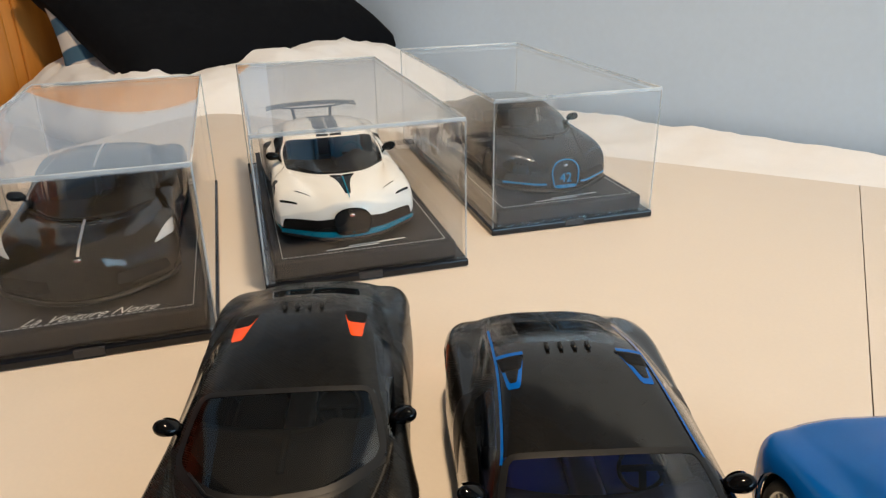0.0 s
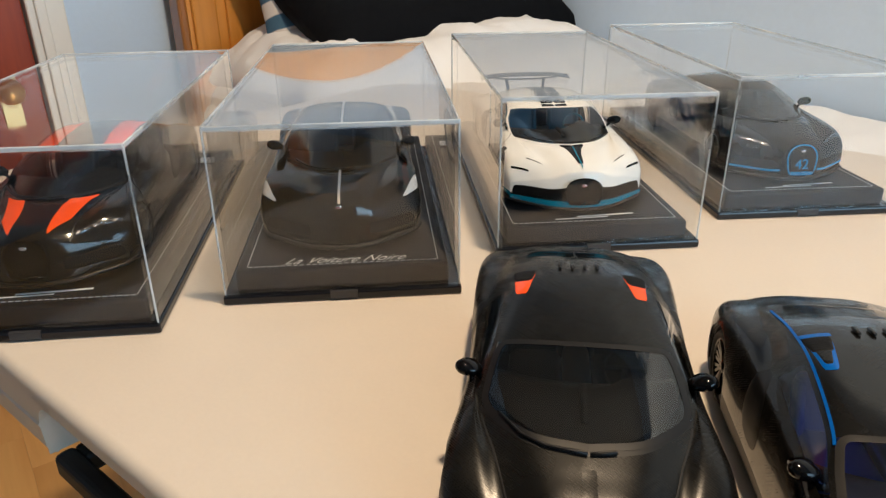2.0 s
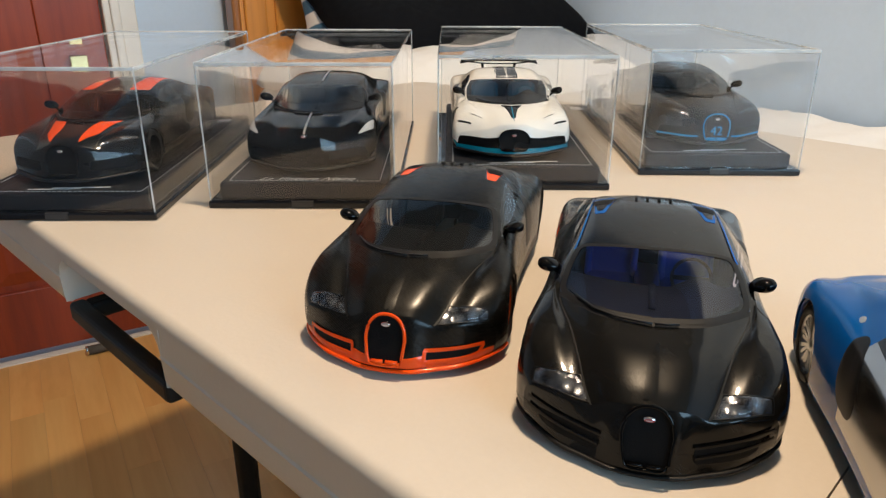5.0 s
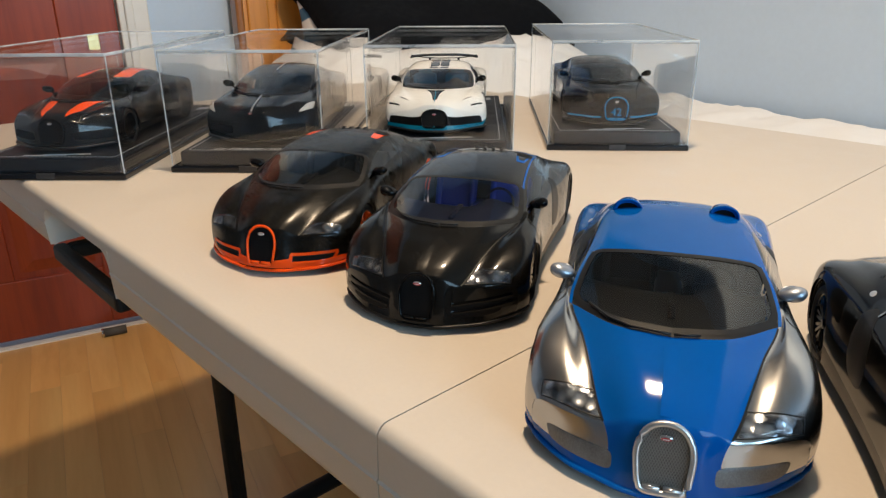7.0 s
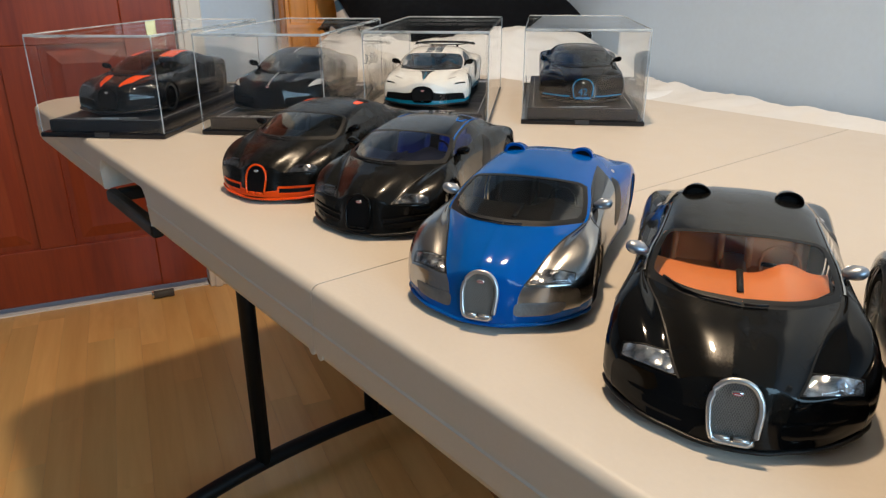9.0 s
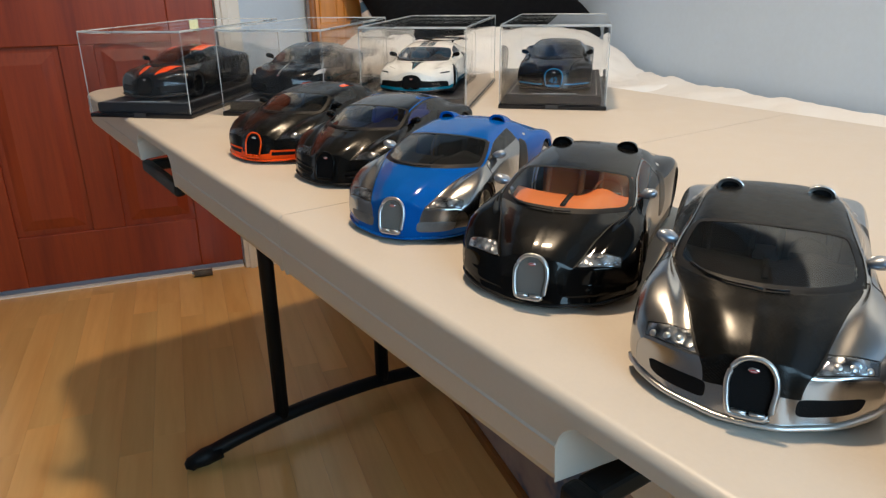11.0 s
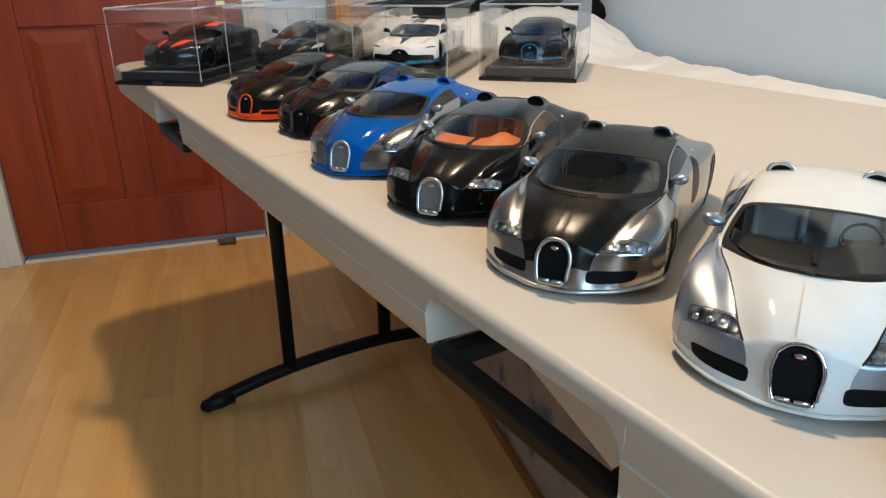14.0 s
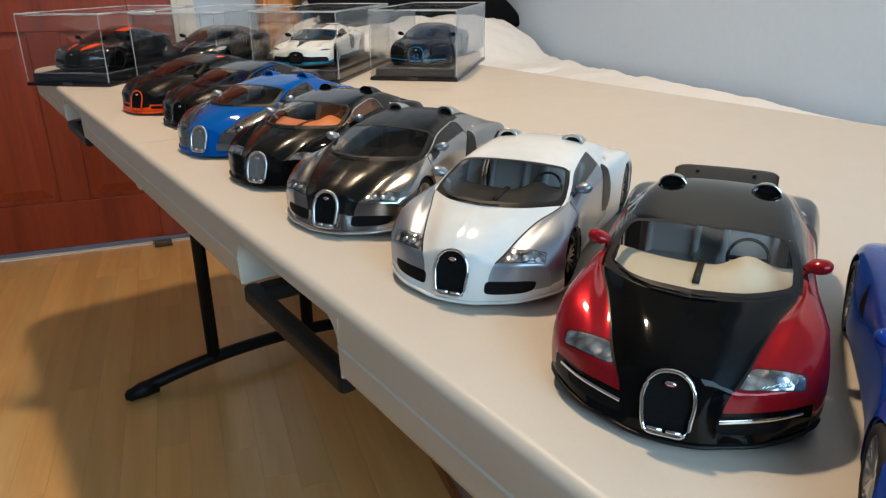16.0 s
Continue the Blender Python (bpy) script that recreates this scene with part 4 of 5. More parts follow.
    for yc, zc, r in WHEELS:
        on = (np.abs(np.hypot(verts[:, 1] - yc, verts[:, 2] - zc) - r) < 2e-3) & (verts[:, 0] > 0.7)
        ang = np.arctan2(verts[on, 2] - zc, verts[on, 1] - yc)
        t = np.linspace(-0.35, math.pi + 0.35, 40)
        x = np.array([max([px for pa, px in zip(ang, verts[on, 0]) if abs(pa - q) < 0.16] or [0]) for q in np.clip(t, 0.0, math.pi)])
        x = np.convolve(np.pad(np.where(x > 0, x, x.max()), 3, "edge"), np.ones(7) / 7, "valid")
        arches.append([(px - 0.030, yc + r * math.cos(q), zc + r * math.sin(q)) for px, q in zip(x, t) if zc + r * math.sin(q) > 0.17])
    out = {"arches": arches}
    for name in dict.fromkeys(tags):
        fs = [faces[k] for k in range(len(faces)) if tags[k] == name]
        ids = sorted({i for q in fs for i in q})
        new_i = {o: k for k, o in enumerate(ids)}
        out[name] = (verts[ids], [tuple(new_i[i] for i in q) for q in fs], nrm[ids])
    return out


SKINS = {}


def shell_of(kind):
    if kind not in SKINS:
        sh = Shell(kind)
        SKINS[kind] = (sh, skin_parts(sh))
    return SKINS[kind]


SPLIT_PANELS = {"front_fender", "door", "rear_fender", "side_window", "fascia", "fascia_low", "sill", "pillar"}


def add(name, geo, mat, parent, label="", smooth=True, normals=None):
    v, f = geo
    return pmesh(name, np.array(v, float) * S, f, mat, parent, label, smooth, normals=normals)


def wheel_mesh(r, w, spokes, twin):
    """Tyre and rim of a wheel on the x axis (outer face at +x), full size."""
    tyre = lathe([(-w / 2, r * 0.70), (-w / 2, r * 0.90), (-w * 0.40, r * 0.985), (-w * 0.2, r), (w * 0.2, r), (w * 0.40, r * 0.985), (w / 2, r * 0.92), (w / 2 + 0.004, r * 0.80), (w * 0.46, r * 0.735), (w * 0.40, r * 0.72)], 40)
    rim = lathe([(w * 0.44, r * 0.75), (w * 0.47, r * 0.735), (w * 0.44, r * 0.70), (w * 0.30, r * 0.68), (-w * 0.3, r * 0.66), (-w * 0.3, 0.0)], 40)
    bars = []
    for k in range(spokes):
        for o in ((-0.10, 0.10) if twin else (0.0,)):
            a, b = 2 * math.pi * k / spokes + o * 0.5, 2 * math.pi * k / spokes + o * 1.4
            p = (w * 0.36, r * 0.12 * math.cos(a), r * 0.12 * math.sin(a))
            q = (w * 0.40, r * 0.71 * math.cos(b), r * 0.71 * math.sin(b))
            bars.append(bar(p, q, 0.028 if twin else 0.05, 0.03))
    hub = lathe([(w * 0.30, r * 0.2), (w * 0.40, r * 0.18), (w * 0.44, r * 0.10), (w * 0.45, 0.0)], 20)
    return tyre, rim, merge(*bars, hub)


def horseshoe(w, z0, z1, taper=0.86, n=40):
    """The outline of a horseshoe grille, (x, z), anticlockwise from the lower left."""
    pts = []
    h = z1 - z0
    for t in np.linspace(0, 1, n, endpoint=False):
        a = 2 * math.pi * t - math.pi / 2
        c, s = math.cos(a), math.sin(a)
        p = 2.3 if s > 0 else 7.0
        m = (abs(c) ** p + abs(s) ** p) ** (-1 / p)
        x, z = c * m, s * m
        x *= 1 - (1 - taper) * max(0.0, -z)
        pts.append((x * w / 2, (z0 + z1) / 2 + z * h / 2))
    return pts


def model_car(kind, m, label, cols, group="model cars on the table"):
    """One 1:18 car with its parts. cols names the finish of each part."""
    sh, skin = shell_of(kind)
    car = thing("model_car", label, "model car", m, group)
    g = cols.get
    side, mid = cols["side"], cols["mid"]
    finish_of = {"hood": g("hood", mid), "roof": g("roof", mid), "engine_cover": g("rear_mid", g("roof", mid)), "cowl": BLACKPLASTIC, "windshield": cols["glass"], "side_window": g("side_glass", cols["glass"]),
                 "pillar": g("pillar", mid), "front_fender": side, "door": side, "rear_fender": g("rear", side), "fascia": side, "fascia_low": g("low", side), "nose": mid, "bumper": g("lip", mid), "sill": g("sill", BLACKPLASTIC),
                 "floor_pan": BLACKPLASTIC}
    for arc in skin["arches"]:
        lip = tube(arc, 0.013, 8)
        for q in (lip, flip(lip)):
            add("arch_lip", q, side if arc[0][1] < 0 else g("rear", side), car)
    for name, (v, f, n) in ((k, q) for k, q in skin.items() if k != "arches"):
        fl = v * (-1, 1, 1), [q[::-1] for q in f], n * (-1, 1, 1)
        if name in SPLIT_PANELS:
            for vv, ff, nn in ((v, f, n), fl):
                add(name, (vv, ff), finish_of[name], car, normals=nn)
        else:
            vv, ff = merge((list(v), f), (list(fl[0]), fl[1]))
            add(name, (vv, ff), finish_of[name], car, normals=np.concatenate([n, fl[2]]))
    # wheels
    for yc, zc, r in WHEELS:
        tw = 0.27 if yc < 0 else 0.35
        tyre, rim, spokes = wheel_mesh(zc, tw, g("spokes", 10), g("twin", True))
        for sx in (1, -1):
            mm = pose(sx * (0.955 - tw / 2) * S, yc * S, zc * S) @ Matrix.Diagonal((sx, 1, 1, 1))
            wh = thing("wheel", "", "")
            wh.parent, wh.matrix_basis = car, mm
            add("tyre", tyre, RUBBER, wh)
            add("rim", rim, g("rim", SATIN), wh)
            add("spokes", spokes, g("rim", SATIN), wh, smooth=False)
    # dark wheel wells and the tub inside
    # the tail below the deck
    rim = [sh.sk(u, 12.0) for u in np.linspace(0, 6, 25)]
    rim = [(-p[0], p[1], p[2]) for p in rim[:0:-1]] + [tuple(p) for p in rim]
    tv = [(p[0] * (1 - 0.06 * k), p[1] + 0.05 * math.sin(2.6 * k), p[2] + (min(p[2], 0.17) - p[2]) * k) for k in np.linspace(0, 1, 7) for p in rim]
    n = len(rim)
    add("tail_panel", (tv, [(i * n + j, i * n + j + 1, (i + 1) * n + j + 1, (i + 1) * n + j) for i in range(6) for j in range(n - 1)]), g("rear", side), car)
    for yc, zc, r in WHEELS:
        a = np.linspace(-0.25, math.pi + 0.25, 16)
        for sx in (1, -1):
            vv = [(sx * x, yc + r * k * math.cos(t), zc + r * k * math.sin(t)) for t in a for x, k in ((0.93, 0.985), (0.60, 0.80))]
            ff = [(2 * i, 2 * i + 1, 2 * i + 3, 2 * i + 2) for i in range(len(a) - 1)] + [tuple(2 * i + 1 for i in range(len(a)))]
            add("wheel_well", (vv, ff), BLACKPLASTIC, car)
    cabin(car, cols)
    if kind == "round":
        front_round(car, sh, cols)
    else:
        front_broad(car, sh, cols, kind)
    mirrors(car, cols, kind)
    gaps(car, sh, kind)
    return car


def bm_geo(bm):
    bm.verts.index_update()
    out = [tuple(v.co) for v in bm.verts], [tuple(v.index for v in f.verts) for f in bm.faces]
    bm.free()
    return out


def rbox(x0, x1, y0, y1, z0, z1, bev, seg=3):
    bm = bmesh.new()
    box(bm, x0, x1, y0, y1, z0, z1, bev, seg)
    return bm_geo(bm)


def cabin(car, cols):
    """Dashboard, seats, wheel and firewall, seen through the glass."""
    trim, seat = cols["trim"], cols["seat"]
    add("firewall", rbox(-0.72, 0.72, 0.62, 0.68, 0.2, 1.02, 0.03), cols.get("back", INT_BLACK), car)
    add("cabin_floor", rbox(-0.74, 0.74, -0.75, 0.63, 0.24, 0.30, 0.02), INT_BLACK, car)
    v, f = [], []
    for i, x in enumerate(np.linspace(-0.72, 0.72, 25)):
        b = (x / 0.72) ** 2
        for y, z in ((-1.26 + 0.56 * b, 0.745), (-0.90 + 0.36 * b, 0.800 + 0.05 * math.exp(-((x - 0.36) / 0.2) ** 2)), (-0.66 + 0.20 * b, 0.805 + 0.115 * math.exp(-((x - 0.36) / 0.17) ** 2)), (-0.50 + 0.15 * b, 0.76), (-0.40 + 0.12 * b, 0.50)):
            v.append((x, y, z))
        if i:
            f += [((i - 1) * 5 + j, i * 5 + j, i * 5 + j + 1, (i - 1) * 5 + j + 1) for j in range(4)]
    add("dashboard", (v, f), trim, car)
    add("dash_strip", merge(bar((0.0, -1.05, 0.795), (0.0, -0.62, 0.818), 0.055, 0.02)), cols.get("console", INT_BLACK), car)
    add("console", rbox(-0.12, 0.12, -0.45, 0.55, 0.3, 0.56, 0.04), cols.get("console", SATIN), car)
    for x in (-0.36, 0.36):
        add("seat_cushion", rbox(x - 0.24, x + 0.24, -0.15, 0.40, 0.30, 0.50, 0.06, 4), seat, car)
        bm = bmesh.new()
        box(bm, -0.24, 0.24, -0.06, 0.06, 0, 0.52, 0.05, 4)
        box(bm, -0.15, 0.15, -0.05, 0.05, 0.50, 0.66, 0.04, 4)
        box(bm, -0.26, -0.19, -0.12, 0.05, 0.02, 0.46, 0.03, 3)
        box(bm, 0.19, 0.26, -0.12, 0.05, 0.02, 0.46, 0.03, 3)
        bmesh.ops.transform(bm, matrix=pose(x, 0.40, 0.40, -20), verts=bm.verts)
        add("backrest", bm_geo(bm), seat, car)
    ring = [Vector((0.36 + 0.17 * math.cos(a), -0.24 + 0.06 * math.sin(a), 0.76 + 0.16 * math.sin(a))) for a in np.linspace(0, 2 * math.pi, 28, endpoint=False)]
    st = add("steering_wheel", tube(ring, 0.016, 8, True), cols.get("wheelrim", INT_BLACK), car)
    add("hub", merge(bar((0.20, -0.245, 0.755), (0.52, -0.245, 0.755), 0.04, 0.03), bar((0.36, -0.25, 0.76), (0.36, -0.30, 0.62), 0.05, 0.03)), INT_BLACK, st)
    add("rear_view_mirror", rbox(-0.10, 0.10, -0.13, -0.10, 1.06, 1.11, 0.012), INT_BLACK, car)


def mirrors(car, cols, kind):
    for sx in (1, -1):
        bm = bmesh.new()
        bmesh.ops.create_uvsphere(bm, u_segments=18, v_segments=12, radius=1.0)
        for v in bm.verts:
            v.co = 1.12 * Vector((v.co.x * 0.097 * (1.0 - 0.12 * v.co.y), v.co.y * (0.085 if v.co.y < 0 else 0.045), v.co.z * 0.056 * (1.0 + 0.22 * v.co.x) + 0.016 * v.co.x))
        bmesh.ops.transform(bm, matrix=pose(0.892, -0.59, 0.905, 0, 0, -14), verts=bm.verts)
        vv, ff = bm_geo(bm)
        if sx < 0:
            vv, ff = flip((vv, ff))
        mr = add("mirror", (vv, ff), cols["mirror"], car)
        st, sf = tube([(0.74, -0.63, 0.79), (0.80, -0.62, 0.85), (0.87, -0.59, 0.89)], [0.035, 0.024, 0.03], 8, flat=0.6)
        if sx < 0:
            st, sf = flip((st, sf))
        add("stalk", (st, sf), cols.get("stalk", cols["mirror"]), mr)
        gv = [(0.892 + 0.080 * math.cos(a), -0.542 + 0.012 * math.cos(a), 0.905 + 0.052 * math.sin(a)) for a in np.linspace(0, 2 * math.pi, 20, endpoint=False)]
        gl = (gv, [tuple(range(20))])
        add("mirror_glass", gl if sx > 0 else flip(gl), CHROME, mr, smooth=False)


def gaps(car, sh, kind):
    """Shut lines between panels."""
    seg = np.linspace
    hood = ribbon(sh.sk, [(2.0, v) for v in seg(0.02, 3.95, 40)], 0.014, 0.003)
    door = ribbon(sh.sk, [(2.9 + 2.4 * t, 4.35 - 0.25 * math.sin(math.pi * t)) for t in seg(0, 1, 24)], 0.011, 0.002)
    for geo in (door,) if kind in ("winged", "long") else (hood, door):
        for q in (geo, flip(geo)):
            add("panel_gap", q, BLACKPLASTIC, car)


def wiper(car, sh):
    for path in ([(1.5, 4.25), (1.1, 4.1), (0.7, 4.04), (0.3, 4.03), (0.02, 4.02)], [(0.02, 4.03), (0.25, 4.02), (0.45, 4.03)]):
        pts = []
        for u, v in path:
            o, n = at_normal(sh.sk, u, v)
            pts.append(Vector(o) + Vector(n if n[2] > 0 else -n) * 0.022)
        if path[0][0] > 1:
            pts = [Vector((-p.x, p.y, p.z)) for p in pts]
        add("wiper", tube(pts, 0.011, 6), BLACKPLASTIC, car)


def frit(car, sh):
    """The black printed border round the windshield, with rounded corners."""
    u1, va, vb = 1.90, 4.16, 5.84
    half = [(u, va) for u in np.linspace(0, u1 - 0.25, 12)] + [(u1 - 0.25 * (1 - math.sin(t)), va + 0.28 * (1 - math.cos(t))) for t in np.linspace(0.1, 1.5, 6)]
    half += [(u1, v) for v in np.linspace(va + 0.3, vb - 0.25, 14)] + [(u1 - 0.22 * (1 - math.cos(t)), vb - 0.22 * (1 - math.sin(t))) for t in np.linspace(0.1, 1.5, 6)] + [(u, vb) for u in np.linspace(u1 - 0.25, 0, 12)]
    band = ribbon(sh.sk, half, 0.055, 0.0035)
    add("glass_border", both(band), BLACKPLASTIC, car, "black border of the windshield")


def emblem(car, x, y, z, tilt, mat, w=0.085):
    n = 24
    face = [(w / 2 * math.cos(a), 0, w * 0.26 * math.sin(a)) for a in np.linspace(0, 2 * math.pi, n, endpoint=False)]
    vs = [(p[0] * k, d, p[2] * k) for k, d in ((1.0, 0.0), (1.0, -0.012), (0.8, -0.016)) for p in face]
    fs = [(i * n + j, i * n + (j + 1) % n, (i + 1) * n + (j + 1) % n, (i + 1) * n + j) for i in range(2) for j in range(n)]
    vs = [Matrix.Rotation(radians(tilt), 3, "X") @ Vector(v) + Vector((x, y, z)) for v in vs]
    rim = add("emblem", (vs, fs), CHROME, car, "small oval enamel badge")
    inner = [Matrix.Rotation(radians(tilt), 3, "X") @ Vector((p[0] * 0.82, -0.0165, p[2] * 0.82)) + Vector((x, y, z)) for p in face]
    add("enamel", (inner, [tuple(range(n))[::-1]]), mat, rim)
    dash = [bar((-w * 0.25, -0.019, 0.0), (w * 0.25, -0.019, 0.0), 0.002, w * 0.09)]
    dv, df = merge(*dash)
    add("emblem_bar", ([Matrix.Rotation(radians(tilt), 3, "X") @ Vector(v) + Vector((x, y, z)) for v in dv], df), THREAD, rim, smooth=False)


def grille(car, cols, w, z0, z1, y_bot, y_top, ring=0.020):
    pts = horseshoe(w, z0, z1)

    def yy(z):
        t = (z - z0) / (z1 - z0)
        return y_bot + (y_top - y_bot) * t

    gr = add("grille", tube([(x, yy(z) - 0.012, z) for x, z in pts], ring, 8, True), cols["grille"], car, cols.get("grille_label", "horseshoe grille surround"))
    n = len(pts)
    cz = (z0 + z1) / 2
    vs = [(0, yy(cz) + 0.012, cz)] + [(x * 0.97, yy(z) + 0.010, z0 + (z - z0) * 0.985) for x, z in pts]
    add("grille_mesh", (vs, [(0, 1 + (i + 1) % n, 1 + i) for i in range(n)]), cols["mesh"], gr, smooth=False)
    if cols.get("wires"):
        rods = []
        for d in (-1, 1):
            for c in np.arange(-w * 1.6, w * 1.6, 0.018):
                seg = []
                for t in np.linspace(-0.5, 0.5, 60):
                    x, z = c + d * t * (z1 - z0) * 0.55, cz + t * (z1 - z0)
                    k = [abs(px) for px, pz in pts if abs(pz - z) < 0.03]
                    if k and abs(x) < max(k) - 0.006:
                        seg.append((x, yy(z) + 0.002, z))
                if len(seg) > 2:
                    rods.append(bar(seg[0], seg[-1], 0.0045, 0.004))
        add("grille_wire", merge(*rods), cols["wires"], gr, smooth=False)
    add("grille_foot", merge(bar((-w * 0.34, yy(z0 + 0.03) - 0.012, z0 + 0.028), (-0.012, yy(z0 + 0.03) - 0.016, z0 + 0.03), 0.03, 0.03), bar((0.012, yy(z0 + 0.03) - 0.016, z0 + 0.03), (w * 0.34, yy(z0 + 0.03) - 0.012, z0 + 0.028), 0.03, 0.03)), cols["grille"], gr)
    emblem(car, 0, yy(z1 - 0.085) - 0.012, z1 - 0.085, 20, cols.get("badge", ENAMEL_RED))


def front_round(car, sh, cols):
    g = cols.get
    # headlights: a dark bowl, bright reflectors and a clear lens
    quad = [(2.07, 0.18), (3.86, 0.20), (3.62, 0.90), (2.07, 1.27)]
    bowl = patch(sh.sk, quad, 0.004, 9)
    lens = patch(sh.sk, quad, 0.014, 9, dome=0.010)
    for k, (b, l) in enumerate(((bowl, lens), (flip(bowl), flip(lens)))):
        hl = add("headlight", b, g("lamp_bowl", FACET), car, "clear headlight with bright reflectors")
        for u in g("dots", ()):
            o, n = at_normal(sh.sk, u, 0.78 - 0.27 * (u - 2.1))
            n = n if n[2] > 0 else -n
            bm = bmesh.new()
            bmesh.ops.create_uvsphere(bm, u_segments=12, v_segments=8, radius=0.046)
            bmesh.ops.translate(bm, verts=bm.verts, vec=Vector(o - n * 0.030))
            q = bm_geo(bm)
            add("reflector", q if k == 0 else flip(q), SATIN, hl)
        add("lens", l, LENS, hl)
    edge = [(2.05, 0.15), (2.05, 1.30), (3.64, 0.93), (3.89, 0.18), (2.05, 0.15)]
    loop = [tuple(np.array(p) * (1 - t) + np.array(q) * t) for p, q in zip(edge, edge[1:]) for t in np.linspace(0, 1, 10, endpoint=False)] + [edge[0]]
    rim = ribbon(sh.sk, loop, 0.007, 0.006)
    for q in (rim, flip(rim)):
        add("lamp_rim", q, BLACKPLASTIC, car)
    # side intakes
    quad = [(0.43, 0.16), (0.855, 0.16), (0.89, 0.44), (0.47, 0.53)]
    it = patch(sh.nose, g("mouth", quad), 0.005, 4.5)
    for q in (it, flip(it)):
        add("side_intake", q, g("intake", DARKMESH), car, "dark front side intake")
    if g("frame"):
        c = np.array(g("mouth"))
        loop = [tuple(p * (1 - t) + q * t) for p, q in zip(c, np.roll(c, -1, 0)) for t in np.linspace(0, 1, 10, endpoint=False)] + [tuple(c[0])]
        fr, mid_piece = ribbon(sh.nose, loop, 0.036, 0.012), patch(sh.nose, [(0.0, 0.02), (0.46, 0.02), (0.46, 0.30), (0.0, 0.16)], 0.006, 12)
        low_piece = patch(sh.nose, [(0.44, 0.0), (0.99, 0.0), (0.99, 0.22), (0.44, 0.16)], 0.006, 12)
        for q in (fr, mid_piece, low_piece):
            for w in (q, flip(q)):
                add("bumper_trim", w, g("frame"), car, "orange bumper trim")
    if g("strip"):
        st = ribbon(sh.nose, [(a, 0.40 + 0.08 * (a - 0.46)) for a in np.linspace(0.47, 0.93, 16)], 0.026, 0.014)
        for q in (st, flip(st)):
            add("intake_strip", q, g("strip"), car)
    if g("slats"):
        for b in (0.30, 0.50):
            st = ribbon(sh.nose, [(a, b + 0.12 * (a - 0.45)) for a in np.linspace(0.45, 0.95, 16)], 0.030, 0.014)
            for q in (st, flip(st)):
                add("intake_slat", q, g("slats"), car)
    # lower lip
    lip = [sh.nose(a, 0.0) + np.array([0, -0.010, -0.015]) for a in np.linspace(0, 1, 24)] + [sh.sk(6, v) + np.array([0.002, 0, -0.015]) for v in np.linspace(0.2, 1.6, 8)]
    pts = [(-p[0], p[1], p[2]) for p in lip[::-1]] + [tuple(p) for p in lip[1:]]
    add("front_lip", tube(pts, g("lip_size", 0.022), 8, flat=0.8), g("splitter", BLACKPLASTIC), car)
    top = sh.nose(0.0, 1.0)
    grille(car, cols, 0.352, 0.140, 0.580, top[1] - 0.140, top[1] - 0.016, 0.022 if cols["grille"] is SATIN else 0.016)
    wiper(car, sh)
    frit(car, sh)
    rv, rf = ribbon(sh.sk, [(0.0, v) for v in np.linspace(0.35, 3.6, 30)], 0.10, 0.0008)
    rv[1::3, 2] += 0.004 * np.sin(np.linspace(0.15, math.pi - 0.1, 30)) ** 0.6
    add("hood_ridge", (rv, rf), g("hood", cols["mid"]), car)
    # roof inlets
    if g("scoops"):
        for sx in (1, -1):
            v, f = [], []
            for i, t in enumerate(np.linspace(0, 1, 12)):
                y, hgt, wd = 0.50 + 0.50 * t, 0.112 * (1 - t**2.2) + 0.004, 0.138 * (1 - 0.45 * t)
                zb = np.interp(y, [0.4, 0.5, 0.7, 0.9, 1.1], [1.156, 1.152, 1.136, 1.112, 1.06]) - 0.012
                for a in np.linspace(0, math.pi, 13):
                    v.append((sx * 0.43 + wd * math.cos(a), y, zb + hgt * max(0.0, math.sin(a)) ** 0.8))
                if i:
                    f += [((i - 1) * 13 + j, i * 13 + j, i * 13 + j + 1, (i - 1) * 13 + j + 1) for j in range(12)]
            sc = add("roof_scoop", (v, f), g("scoops"), car, "roof air scoop")
            ring = [(sx * 0.43 + w * math.cos(a), y, 1.140 + h * max(0.0, math.sin(a)) ** 0.8) for w, h, y in ((0.135, 0.112, 0.502), (0.100, 0.078, 0.512)) for a in np.linspace(0, math.pi, 15)]
            add("scoop_front", (ring, [(j, j + 1, 16 + j, 15 + j) for j in range(14)]), g("scoops"), sc)
            edge = [(sx * 0.43 + 0.130 * math.cos(a), 0.502, 1.140 + 0.110 * max(0.0, math.sin(a)) ** 0.8) for a in np.linspace(0, math.pi, 15)]
            add("scoop_rim", tube(edge, 0.013, 6), g("scoops"), sc)
            mouth = [(sx * 0.43 + 0.105 * math.cos(a), 0.53, 1.138 + 0.090 * max(0.0, math.sin(a)) ** 0.8) for a in np.linspace(0, math.pi, 13)]
            add("scoop_mouth", (mouth, [tuple(range(13))]), DARKMESH, sc, smooth=False)
    else:
        for sx in (1, -1):
            tri = patch(sh.sk, [(1.20, 7.52), (1.95, 7.52), (1.78, 6.82), (1.42, 6.82)], 0.006, 9)
            q = tri if sx > 0 else flip(tri)
            dk = add("roof_duct", q, g("duct"), car, "coloured roof duct")
            slot = patch(sh.sk, [(1.18, 7.60), (1.97, 7.60), (1.86, 7.16), (1.34, 7.16)], 0.013, 6)
            add("duct_slot", slot if sx > 0 else flip(slot), DARKMESH, dk)
